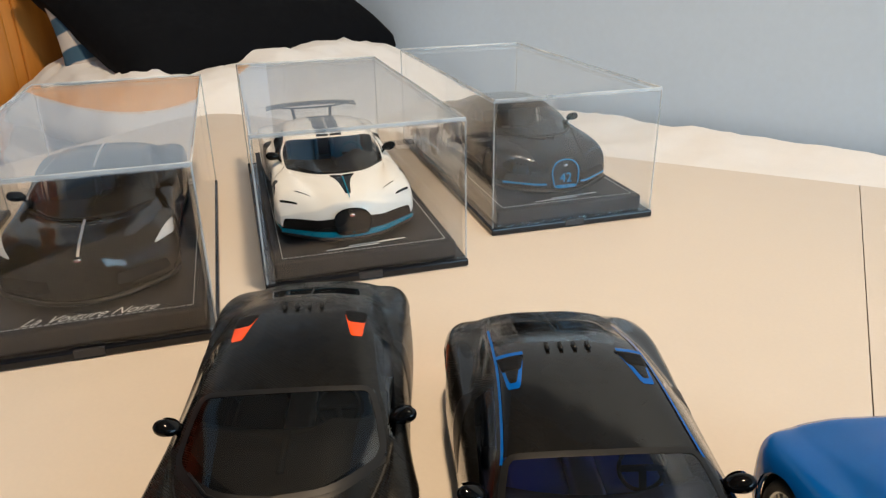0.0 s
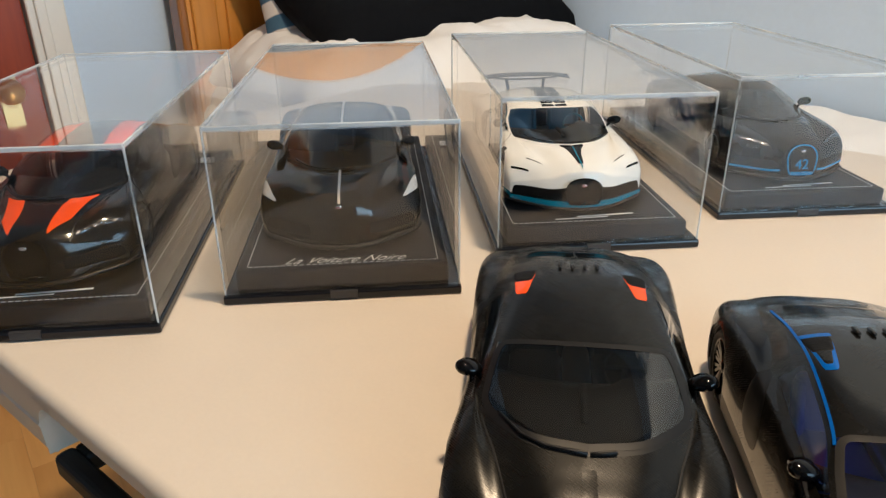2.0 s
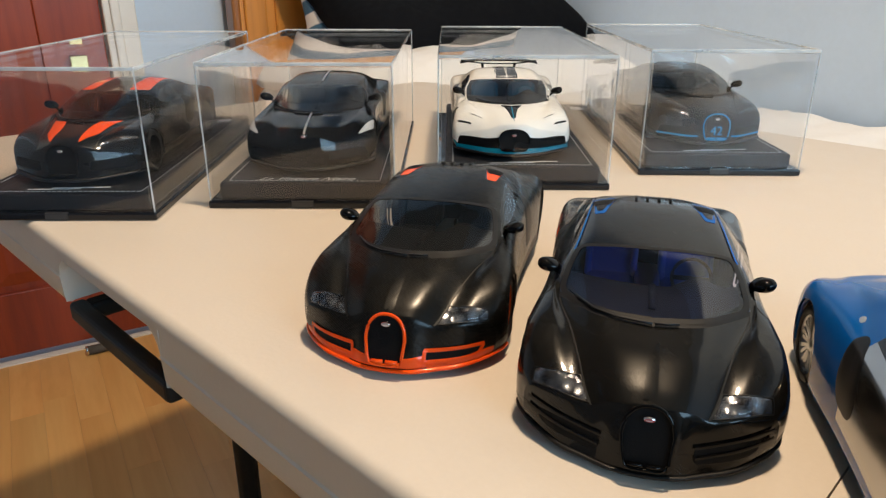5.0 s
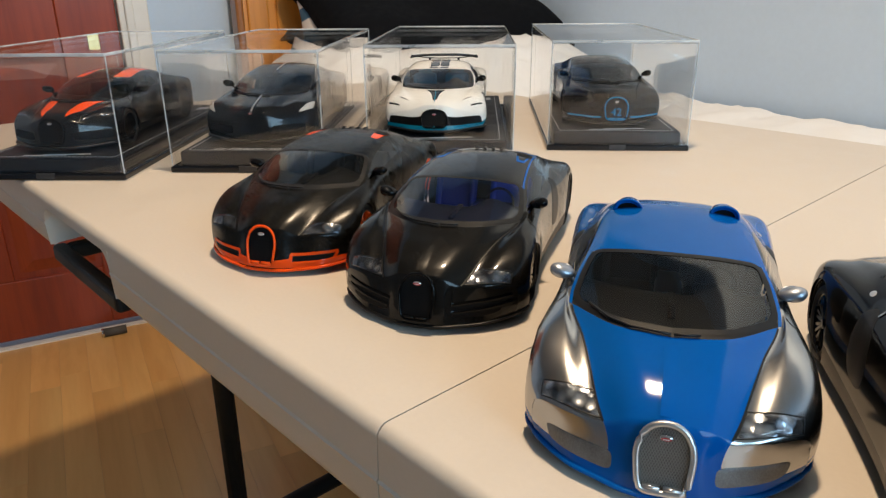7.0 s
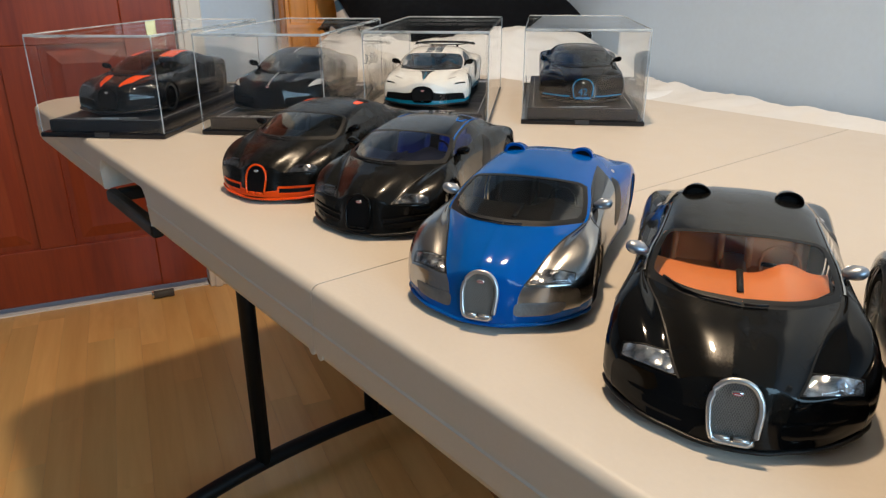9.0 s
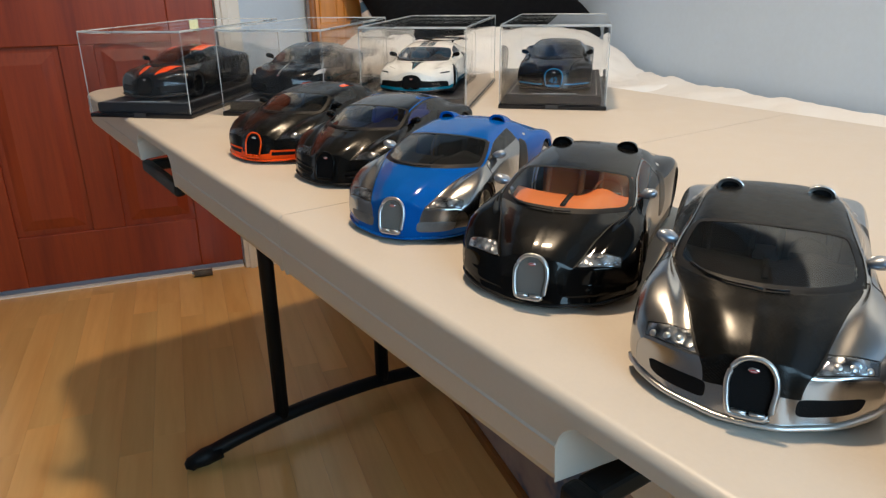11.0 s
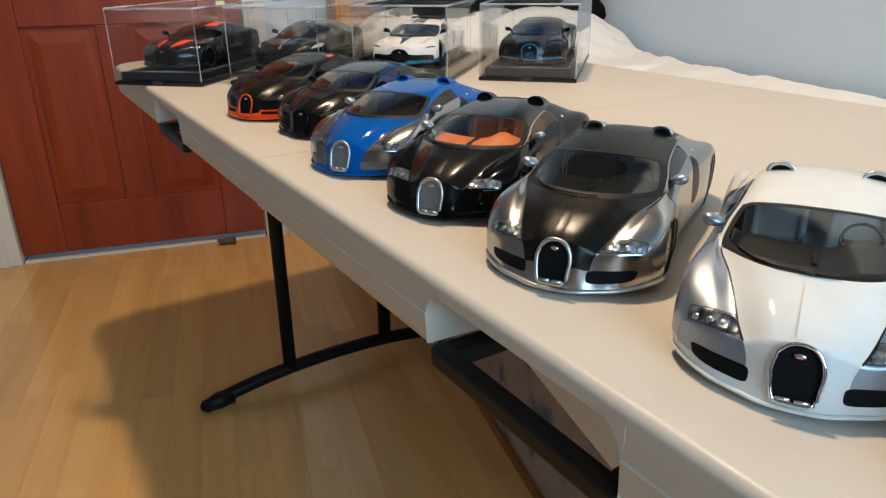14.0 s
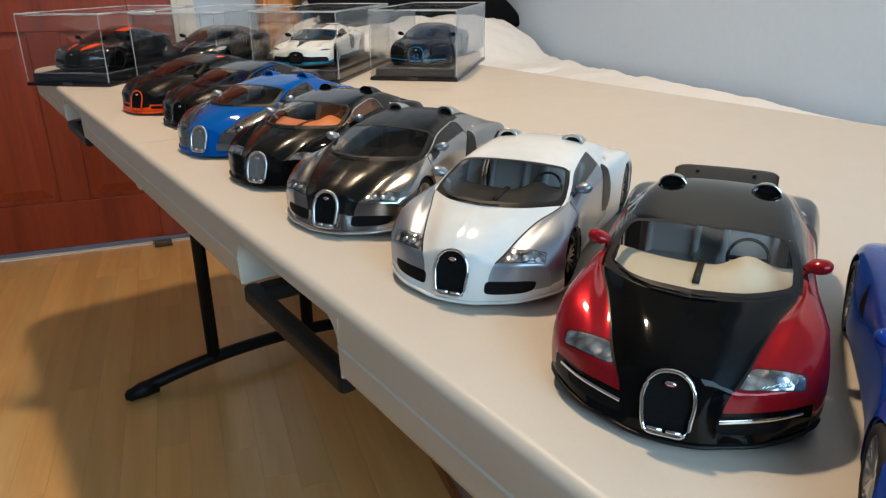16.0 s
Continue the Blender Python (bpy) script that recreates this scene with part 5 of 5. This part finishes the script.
            if g("duct_hood"):
                inner = patch(sh.sk, [(1.34, 7.3), (1.84, 7.3), (1.71, 6.90), (1.50, 6.90)], 0.010, 6)
                add("duct_throat", inner if sx > 0 else flip(inner), CARBON, dk)
                rim = ribbon(sh.sk, [(1.18 + 0.78 * t, 7.62) for t in np.linspace(0, 1, 10)], 0.06, 0.016)
                add("duct_hood", rim if sx > 0 else flip(rim), g("duct_hood"), dk)
    for x in () if g("scoops") else (-0.17, -0.057, 0.057, 0.17):
        add("vent_slot", merge(bar((x, 0.70, 1.190), (x, 0.82, 1.176), 0.028, 0.02)), BLACKPLASTIC, car)
    # engine cover recess and rear wing
    if not g("scoops"):
        rc = patch(sh.sk, [(0.02, 8.6), (1.6, 8.6), (1.5, 9.6), (0.02, 9.6)], 0.004, 6)
        add("engine_window", rc, BLACKGLOSS, car)
        add("engine_window", flip(rc), BLACKGLOSS, car)
    if g("wing"):
        v, f = [], []
        prof = [(1.40, 0.965), (1.45, 0.980), (1.78, 1.046), (1.85, 1.050), (1.81, 1.030), (1.48, 0.960)]
        for i, x in enumerate(np.linspace(-0.55, 0.55, 31)):
            e = 1 - 0.8 * abs(x / 0.55) ** 16
            for y, z in prof:
                v.append((x, 1.63 + (y - 1.63) * e + 0.04 * (x / 0.55) ** 2, z + 0.005 - 0.02 * (x / 0.55) ** 2))
            if i:
                f += [((i - 1) * 6 + j, i * 6 + j, i * 6 + (j + 1) % 6, (i - 1) * 6 + (j + 1) % 6) for j in range(6)]
        f += [tuple(range(6)), tuple(30 * 6 + j for j in range(6))]
        wg = add("rear_wing", (v, f), g("wing"), car, "raised black rear wing")
        for x in (-0.3, 0.3):
            add("wing_strut", rbox(x - 0.02, x + 0.02, 1.64, 1.76, 0.86, 1.045, 0.008), BLACKPLASTIC, wg)
    # black sickle behind the door
    sk = patch(sh.sk, [(3.0, 6.95), (5.25, 6.50), (5.25, 7.28), (3.0, 7.32)], 0.005, 3)
    for q in (sk, flip(sk)):
        add("side_air_inlet", q, BLACKPLASTIC, car)
    if g("scoops"):
        bd = patch(sh.sk, [(3.02, 7.62), (3.30, 7.62), (3.30, 7.80), (3.02, 7.80)], 0.006, 2.2, 3, 20)
        for q in (bd, flip(bd)):
            add("side_badge", q, SATIN, car, "small oval badge")
    if g("roof_line"):
        rl = ribbon(sh.sk, [(2.0, v) for v in np.linspace(5.7, 9.2, 34)], 0.022, 0.008)
        for q in (rl, flip(rl)):
            add("roof_strip", q, g("roof_line"), car, "thin blue line along the roof edge")
    if g("rail_line"):
        rl = ribbon(sh.sk, [(2.17, v) for v in np.linspace(4.2, 6.72, 24)] + [(2.17 + 0.34 * (1 - math.cos(t)), 6.72 + 0.30 * math.sin(t)) for t in np.linspace(0.15, math.pi / 2, 7)] + [(u, 7.02 - 0.02 * (u - 2.5)) for u in np.linspace(2.6, 3.1, 5)], 0.020, 0.008)
        for q in (rl, flip(rl)):
            add("window_strip", q, g("rail_line"), car)


def text_mesh(text, size, shear=0.0, offset=0.0):
    """Lettering of the built-in font as a mesh, centred."""
    cu = bpy.data.curves.new("lettering", "FONT")
    cu.body, cu.size, cu.align_x, cu.shear, cu.extrude, cu.offset = text, size, "CENTER", shear, 0.0001, offset
    tmp = bpy.data.objects.new("lettering", cu)
    me = bpy.data.meshes.new_from_object(tmp)
    bpy.data.objects.remove(tmp)
    return me


def front_broad(car, sh, cols, kind):
    g = cols.get
    # slim lamps high on the nose
    if kind == "long":
        quad = [(3.36, 0.66), (4.36, 2.2), (4.10, 3.6), (3.72, 2.3)]
    elif kind == "winged":
        quad = [(3.2, 0.60), (3.95, 1.25), (3.95, 1.52), (3.2, 0.80)]
    else:
        quad = [(2.10, 0.34), (3.85, 1.45), (3.85, 1.80), (2.10, 0.66)]
    bowl, lens = patch(sh.sk, quad, 0.004, 5), patch(sh.sk, quad, 0.014, 5, dome=0.006)
    for b, l in ((bowl, lens), (flip(bowl), flip(lens))):
        hl = add("headlight", b, g("lamp_bowl", SATIN), car, "slim headlight")
        add("lens", l, LENS, hl)
    it = patch(sh.nose, g("mouth", [(0.40, 0.24), (0.97, 0.22), (0.93, 0.66), (0.42, 0.58)]), 0.005, 10)
    for q in (it, flip(it)):
        add("side_intake", q, g("intake", DARKMESH), car, "large dark front intake")
    if g("lip_band"):
        st = ribbon(sh.nose, [(a, 0.085) for a in np.linspace(0.0, 1.0, 24)], 0.085, 0.028)
        for q in (st, flip(st)):
            add("lip_band", q, g("lip_band"), car, "teal band along the front lip")
    if g("brow"):
        st = ribbon(sh.nose, [(a, 0.22) for a in np.linspace(0.34, 0.98, 18)], 0.030, 0.010)
        for q in (st, flip(st)):
            add("lip_strip", q, g("brow"), car)
    lip = [sh.nose(a, 0.0) + np.array([0, -0.03, -0.02]) for a in np.linspace(0, 1, 24)] + [sh.sk(6, v) + np.array([0.012, 0, -0.02]) for v in np.linspace(0.2, 1.6, 8)]
    pts = [(-p[0], p[1], p[2]) for p in lip[::-1]] + [tuple(p) for p in lip[1:]]
    add("front_lip", tube(pts, 0.03, 8, flat=0.8), g("splitter", BLACKPLASTIC), car)
    top = sh.nose(0.0, 1.0)
    if kind != "long":
        wide, high = (0.50, 0.53) if kind == "winged" else (0.46, 0.63)
        grille(car, cols, wide, 0.19, high, top[1] - 0.115, top[1] - 0.045, 0.011)
        if g("number"):
            me = text_mesh(g("number"), 0.215 * S)
            me.materials.append(g("grille"))
            ob = new("race_number", me)
            ob.parent = car
            ob.matrix_basis = pose(0, (top[1] - 0.118) * S, 0.275 * S, 82, 0, 0)
            ob["label"] = "sky blue racing number on the grille"
    else:
        emblem(car, 0, top[1] - 0.03, 0.60, 35, ENAMEL_RED)
    wiper(car, sh)
    if g("stripes"):
        a = patch(sh.sk, [(0.90, 0.30), (1.66, 1.70), (1.45, 3.75), (0.65, 3.95)], 0.004, 18, 8, 48)
        b = patch(sh.sk, [(0.80, 6.0), (1.76, 6.0), (1.76, 10.5), (0.80, 10.5)], 0.004, 14)
        for q in (a, flip(a), b, flip(b)):
            add("stripe", q, g("stripes"), car, "bright orange racing stripe")
    if g("spine"):
        for va, vb in ((0.05, 4.0), (6.1, 11.0)):
            sp = ribbon(sh.sk, [(0.0, v) for v in np.linspace(va, vb, 26)], 0.03, 0.010)
            add("spine", sp, g("spine"), car)
    if g("hood_strip"):
        st = patch(sh.sk, [(-0.02, 0.9), (0.17, 0.9), (0.50, 3.9), (-0.02, 3.9)], 0.004, 40)
        rf = patch(sh.sk, [(-0.02, 5.95), (0.62, 5.95), (0.9, 10.8), (-0.02, 10.8)], 0.004, 40)
        for q in (st, flip(st), rf, flip(rf)):
            add("dark_strip", q, g("hood_strip"), car)
        ln = ribbon(sh.sk, [(0.0, v) for v in np.linspace(0.4, 3.6, 20)], 0.016, 0.010)
        add("spine", ln, TEAL, car)
        nt = patch(sh.sk, [(2.32, 1.25), (3.08, 1.75), (3.08, 1.88), (2.32, 1.33)], 0.005, 6)
        nt2 = patch(sh.sk, [(3.72, 3.35), (4.22, 3.5), (4.12, 4.0), (3.82, 3.85)], 0.005, 6)
        for q in (nt, flip(nt), nt2, flip(nt2)):
            add("fender_vent", q, BLACKPLASTIC, car)
    if g("wing"):
        v, f = [], []
        prof = [(1.86, 1.11), (1.95, 1.135), (2.12, 1.14), (2.16, 1.125), (2.08, 1.105), (1.94, 1.095)]
        for i, x in enumerate(np.linspace(-0.82, 0.82, 25)):
            k = abs(x / 0.82)
            for y, z in prof:
                v.append((x, y - 0.04 * k**2, z + 0.03 - 0.05 * k**4))
            if i:
                f += [((i - 1) * 6 + j, i * 6 + j, i * 6 + (j + 1) % 6, (i - 1) * 6 + (j + 1) % 6) for j in range(6)]
        f += [tuple(range(6)), tuple(24 * 6 + j for j in range(6))]
        wg = add("rear_wing", (v, f), g("wing"), car, "wide dark rear wing on two struts")
        low_blade = [(x, 1.97, 1.150 - 0.075 * (1 - abs(x / 0.80) ** 3)) for x in np.linspace(-0.80, 0.80, 25)]
        add("lower_blade", tube(low_blade, 0.045, 8, flat=0.28), g("wing"), wg)
        for x in (-0.32, 0.32):
            add("wing_strut", merge(bar((x, 1.86, 0.88), (x * 1.1, 1.97, 1.09), 0.05, 0.03)), g("wing"), wg)
    # the sweeping line round the door
    if g("c_line"):
        path = [(2.2, v) for v in np.linspace(4.3, 7.2, 24)] + [(2.2 + 3.0 * t, 7.2 + 0.55 * math.sin(math.pi * t)) for t in np.linspace(0.06, 1, 18)] + [(5.2, v) for v in np.linspace(7.0, 5.0, 12)]
        cl = ribbon(sh.sk, path, 0.035, 0.008)
        for q in (cl, flip(cl)):
            add("side_line", q, g("c_line"), car)
    vent = [(4.0, 7.55), (4.75, 7.1), (4.75, 7.62), (4.05, 7.6)] if kind == "coupe" else [(3.0, 6.9), (5.1, 6.7), (5.1, 7.4), (3.0, 7.35)]
    sk = patch(sh.sk, vent, 0.004, 14 if kind == "coupe" else 3)
    for q in (sk, flip(sk)):
        add("side_air_inlet", q, BLACKPLASTIC, car)


def on_table(x, y, yaw, z=TOP):
    return pose(x, y, z, 0, 0, yaw)


ROW_CARS = [
    ((-0.2497, 0.1575, 31.5), "satin black model coupe with orange lip, grille ring and roof ducts", dict(side=CARBON, mid=CARBON, glass=GLASS_DARK, trim=INT_BLACK, seat=INT_BLACK, mirror=BLACKGLOSS, grille=ORANGE, mesh=DARKMESH, lip=CARBON, splitter=ORANGE, lip_size=0.024, frame=ORANGE, mouth=[(0.43, 0.15), (0.86, 0.14), (0.90, 0.36), (0.47, 0.42)], duct=ORANGE, rim=ORANGE, badge=ENAMEL_GREY, lamp_bowl=FACET_DARK, low=CARBON, grille_label="orange horseshoe grille surround")),
    ((-0.1170, 0.1790, 30.0), "black carbon model coupe with blue roof ducts and cabin", dict(side=CARBONGLOSS, mid=CARBONGLOSS, glass=GLASS_BLUE, trim=INT_BLACK, seat=INT_BLUE, mirror=BLACKGLOSS, grille=BLACKGLOSS, mesh=DARKMESH, duct=BLUE, duct_hood=BLUE, slats=BLACKGLOSS, rim=GRAPHITE, lamp_bowl=FACET_DARK, roof_line=BLUE)),
    ((0.0463, 0.1522, 30.2), "french blue model coupe with polished aluminium fenders and grille", dict(side=POLISHED, mid=BLUE, rear=BLUE, glass=GLASS_DARK, trim=INT_BLACK, seat=INT_BLACK, mirror=SILVER, grille=SATIN, mesh=SILVERMESH, wires=GREYWIRE, intake=GREYMESH, lip=BLUE, splitter=BLUE, scoops=BLUE, rim=SATIN, sill=BLUE, lamp_bowl=FACET_MID)),
    ((0.1901, 0.1571, 31.0), "gloss black model coupe with orange leather cabin and silver grille", dict(side=BLACKGLOSS, mid=CARBONGLOSS, glass=GLASS_CLEAR, trim=INT_ORANGE, seat=INT_ORANGE, mirror=SILVER, grille=SATIN, mesh=SILVERMESH, wires=GREYWIRE, intake=BLACKGLOSS, lip=BLACKGLOSS, scoops=BLACKGLOSS, rim=GRAPHITE, rail_line=POLISHED, wheelrim=INT_ORANGE, back=INT_ORANGE)),
    ((0.3340, 0.1533, 30.3), "satin black model coupe with polished aluminium fenders and chrome lip", dict(side=POLISHED, mid=CARBON, glass=GLASS_DARK, trim=INT_BLACK, seat=INT_BLACK, mirror=SILVER, grille=SATIN, mesh=DARKMESH, lip=POLISHED, splitter=SATIN, lip_size=0.030, scoops=SATIN, rim=SATIN, sill=POLISHED, rail_line=POLISHED, lamp_bowl=FACET_MID, dots=(2.55, 3.05, 3.55))),
    ((0.4798, 0.1597, 29.8), "pearl white model coupe with silver fenders and grey cabin", dict(side=SILVER, mid=WHITE, rear=WHITE, glass=GLASS_MID, trim=INT_BLACK, seat=INT_GREY, back=INT_GREY, mirror=SILVER, grille=CHROME, mesh=DARKMESH, lip=WHITE, splitter=WHITE, scoops=SATIN, rim=GRAPHITE, sill=WHITE, lamp_bowl=FACET_MID, dots=(2.55, 3.05, 3.55))),
    ((0.6315, 0.1525, 30.2), "black model coupe with red fenders, cream cabin and raised wing", dict(side=RED, mid=BLACKGLOSS, rear=BLACKGLOSS, glass=GLASS_CLEAR, trim=INT_CREAM, seat=INT_GREY, back=INT_GREY, mirror=RED, grille=CHROME, mesh=DARKMESH, lip=BLACKGLOSS, strip=CHROME, scoops=CHROME, rim=SATIN, wing=BLACKPLASTIC, low=BLACKGLOSS)),
]
for (x, y, yaw), label, cols in ROW_CARS:
    model_car("round", on_table(x, y, yaw), label, cols)
model_car("coupe", on_table(0.769, 0.157, 29), "deep blue model coupe standing last in the row", dict(side=DEEPBLUE, mid=DEEPBLUE, glass=GLASS_DARK, trim=INT_BLACK, seat=INT_GREY, mirror=DEEPBLUE, grille=DEEPBLUE, mesh=DARKMESH, lip=DEEPBLUE, rim=SATIN, sill=DEEPBLUE))

# ---- display cases ----
CW, CD, CT, PL = 0.158, 0.345, 0.859 - TOP, 0.0062
BLOCK = 0.0200


def stitch_path(w, d):
    return [(-w / 2, -d / 2), (w / 2, -d / 2), (w / 2, d / 2), (-w / 2, d / 2), (-w / 2, -d / 2)]


def display_case(x, y, yaw, label):
    """A leather-covered plinth on a black plate under a clear acrylic cover; the origin is the middle of its front edge."""
    m = pose(x, y, TOP, 0, 0, yaw) @ pose(0, CD / 2, 0)
    pl = thing("display_plinth", "black leather display plinth with white stitching under a clear cover", "display base", m, "display plinths")
    box_part("plate", (-CW / 2, CW / 2, -CD / 2, CD / 2, 0.0002, PL), BASEPLATE, pl, 0.0012)
    box_part("leather_block", (-CW / 2 + 0.008, CW / 2 - 0.008, -CD / 2 + 0.008, CD / 2 - 0.008, PL, BLOCK), LEATHER, pl, 0.0022, "black leather covered block", seg=3)
    w, d = CW - 0.030, CD - 0.030
    pts = stitch_path(w, d)
    dashes = []
    for (ax, ay), (bx, by) in zip(pts, pts[1:]):
        n = int(math.hypot(bx - ax, by - ay) / 0.0042)
        for i in range(n):
            t0, t1 = (i + 0.15) / n, (i + 0.8) / n
            dashes.append(bar((ax + (bx - ax) * t0, ay + (by - ay) * t0, BLOCK + 0.0002), (ax + (bx - ax) * t1, ay + (by - ay) * t1, BLOCK + 0.0002), 0.00045, 0.0004))
    st = pmesh("stitching", *merge(*dashes), THREAD, pl, "white dashed stitching", smooth=False)
    # A piece of clear tape on the front edge, coloured dark to stay faint.
    box_part("clip", (-0.009, 0.009, -CD / 2 - 0.0006, -CD / 2 + 0.002, 0.0015, PL + 0.0005), TAPE, pl, 0.0)
    box_part("plaque", (0.044, 0.058, CD / 2 - 0.052, CD / 2 - 0.036, BLOCK, BLOCK + 0.0008), SATIN, pl, 0.0002, "small silver plaque")
    cv = thing("display_cover", label, "display cover", m, "display covers")
    a, b, t, z0 = CW / 2 - 0.0015, CD / 2 - 0.0025, 0.003, PL + 0.0002
    box_part("top_panel", (-a, a, -b, b, CT - t, CT), ACRYLIC, cv, 0.0)
    for dims in ((-a + t, a - t, -b, -b + t, z0, CT - t - 0.0001), (-a + t, a - t, b - t, b, z0, CT - t - 0.0001)):
        box_part("end_panel", dims, ACRYLIC, cv, 0.0)
    for dims in ((-a, -a + t, -b, b, z0, CT - t - 0.0001), (a - t, a, -b, b, z0, CT - t - 0.0001)):
        box_part("side_panel", dims, ACRYLIC, cv, 0.0)
    e = 0.0007
    for sx in (-1, 1):
        for sy in (-1, 1):
            box_part("glued_edge", (sx * a - e, sx * a + e, sy * b - e, sy * b + e, z0, CT - 0.001), ACRYLIC_EDGE, cv, 0.0007, "bright glued acrylic edge")
        box_part("glued_edge", (sx * a - e, sx * a + e, -b, b, CT - 0.0022, CT + 0.0008), ACRYLIC_EDGE, cv, 0.0007)
    for sy in (-1, 1):
        box_part("glued_edge", (-a, a, sy * b - e, sy * b + e, CT - 0.0022, CT + 0.0008), ACRYLIC_EDGE, cv, 0.0007)
    return pl, m


def script_line(parent, text, size, y, width):
    """Slanted silver lettering on the plinth's front edge."""
    me = text_mesh(text, size, 0.75, -0.00022)
    me.materials.append(METALINK)
    ob = new("lettering", me)
    ob.parent = parent
    wid = max(v.co.x for v in me.vertices) - min(v.co.x for v in me.vertices)
    ob.matrix_basis = pose(0, y, BLOCK + 0.0003) @ Matrix.Diagonal((width / wid, 1, 1, 1))
    ob["label"] = "silver script lettering"
    return ob


CASES = [
    ((-0.5453, 0.0190, 45.2), "broad", "clear acrylic cover over a black and orange model coupe",
     "graphite black model coupe with two orange stripes on a plinth", dict(side=GRAPHITE, mid=GRAPHITE, glass=GLASS_DARK, trim=INT_BLACK, seat=INT_BLACK, mirror=BLACKGLOSS, grille=BLACKGLOSS, mesh=DARKMESH, stripes=ORANGE, lamp_bowl=FACET_DARK, rim=GRAPHITE, badge=ENAMEL_GREY, pillar=BLACKGLOSS)),
    ((-0.4326, 0.1752, 44.4), "long", "clear acrylic cover over a plain black model coupe",
     "gloss black model coupe with a thin silver spine on a plinth", dict(side=JETBLACK, mid=JETBLACK, glass=GLASS_DARK, trim=INT_BLACK, seat=INT_BLACK, mirror=JETBLACK, grille=BLACKGLOSS, mesh=DARKMESH, spine=SATIN, rim=GRAPHITE, lamp_bowl=INT_GREY, intake=DARKMESH)),
    ((-0.3355, 0.3488, 44.2), "winged", "clear acrylic cover over a white and teal model coupe",
     "white model coupe with teal lip and rear wing on a plinth", dict(side=WHITE, mid=WHITE, glass=GLASS_MID, trim=INT_BLACK, seat=INT_TEAL, mirror=BLACKGLOSS, grille=BLACKGLOSS, mesh=DARKMESH, lip=BLACKGLOSS, lip_band=TEAL, mouth=[(0.10, 0.16), (0.985, 0.14), (0.94, 0.63), (0.12, 0.56)], hood_strip=GRAPHITE, rim=GRAPHITE, wing=GRAPHITE, lamp_bowl=BLACKGLOSS, sill=TEAL, wheelrim=TEAL)),
    ((-0.2303, 0.5232, 43.8), "broad", "clear acrylic cover over a dark grey and blue model coupe",
     "anthracite model coupe with sky blue grille and lip on a plinth", dict(side=MATTGREY, mid=MATTGREY, glass=GLASS_DARK, trim=INT_BLACK, seat=INT_BLACK, mirror=BLACKGLOSS, grille=SKYBLUE, mesh=DARKMESH, number="42", brow=SKYBLUE, lamp_bowl=FACET_DARK, rim=GRAPHITE, badge=ENAMEL_GREY)),
]
for ((x, y, yaw), kind, cover_label, car_label, cols), shift in zip(CASES, (0.0, -0.0015, -0.0075, 0.0)):
    pl, m = display_case(x, y, yaw, cover_label)
    model_car(kind, m @ pose(shift, {"broad": -0.019, "long": -0.012, "winged": -0.018}[kind], BLOCK) @ Matrix.Scale(1.05 if kind == "long" else 1.025, 4), car_label, cols, "model cars in display cases")
    if kind == "long":
        script_line(pl, "La Voiture Noire", 0.0135, -CD / 2 + 0.0168, 0.082)
    else:
        # flourishes too small to read
        rows = [bar((-0.030, -CD / 2 + 0.020, BLOCK + 0.0003), (0.012, -CD / 2 + 0.022, BLOCK + 0.0003), 0.0012, 0.0003), bar((-0.012, -CD / 2 + 0.024, BLOCK + 0.0003), (0.034, -CD / 2 + 0.027, BLOCK + 0.0003), 0.0018, 0.0003)]
        pmesh("lettering", *merge(*rows), METALINK, pl, "unreadable silver script", smooth=False)

# ---- floor planks ----
PW, PLEN = 0.066, 0.72
rng = random.Random(4)
bmq = bmesh.new()
box(bmq, 0, PLEN - 0.0002, 0, PW - 0.0002, -0.012, 0.0, 0.0002, 1)
plank_me = bpy.data.meshes.new("plank")
bmq.to_mesh(plank_me)
bmq.free()
plank_me.materials.append(FLOOR)
v = V0
while v < V1:
    u = U0 - 0.02 - rng.random() * PLEN
    while u < U1:
        ob = new("plank", plank_me)
        ob.parent = floor
        u0 = max(u, U0 - 0.003)
        u1 = min(u + PLEN, U1)
        if u1 - u0 > 0.02:
            ob.matrix_basis = pose(u0, v, 0) @ Matrix.Diagonal(((u1 - u0) / PLEN, 1, 1, 1))
        else:
            bpy.data.objects.remove(ob)
        u += PLEN
    v += PW
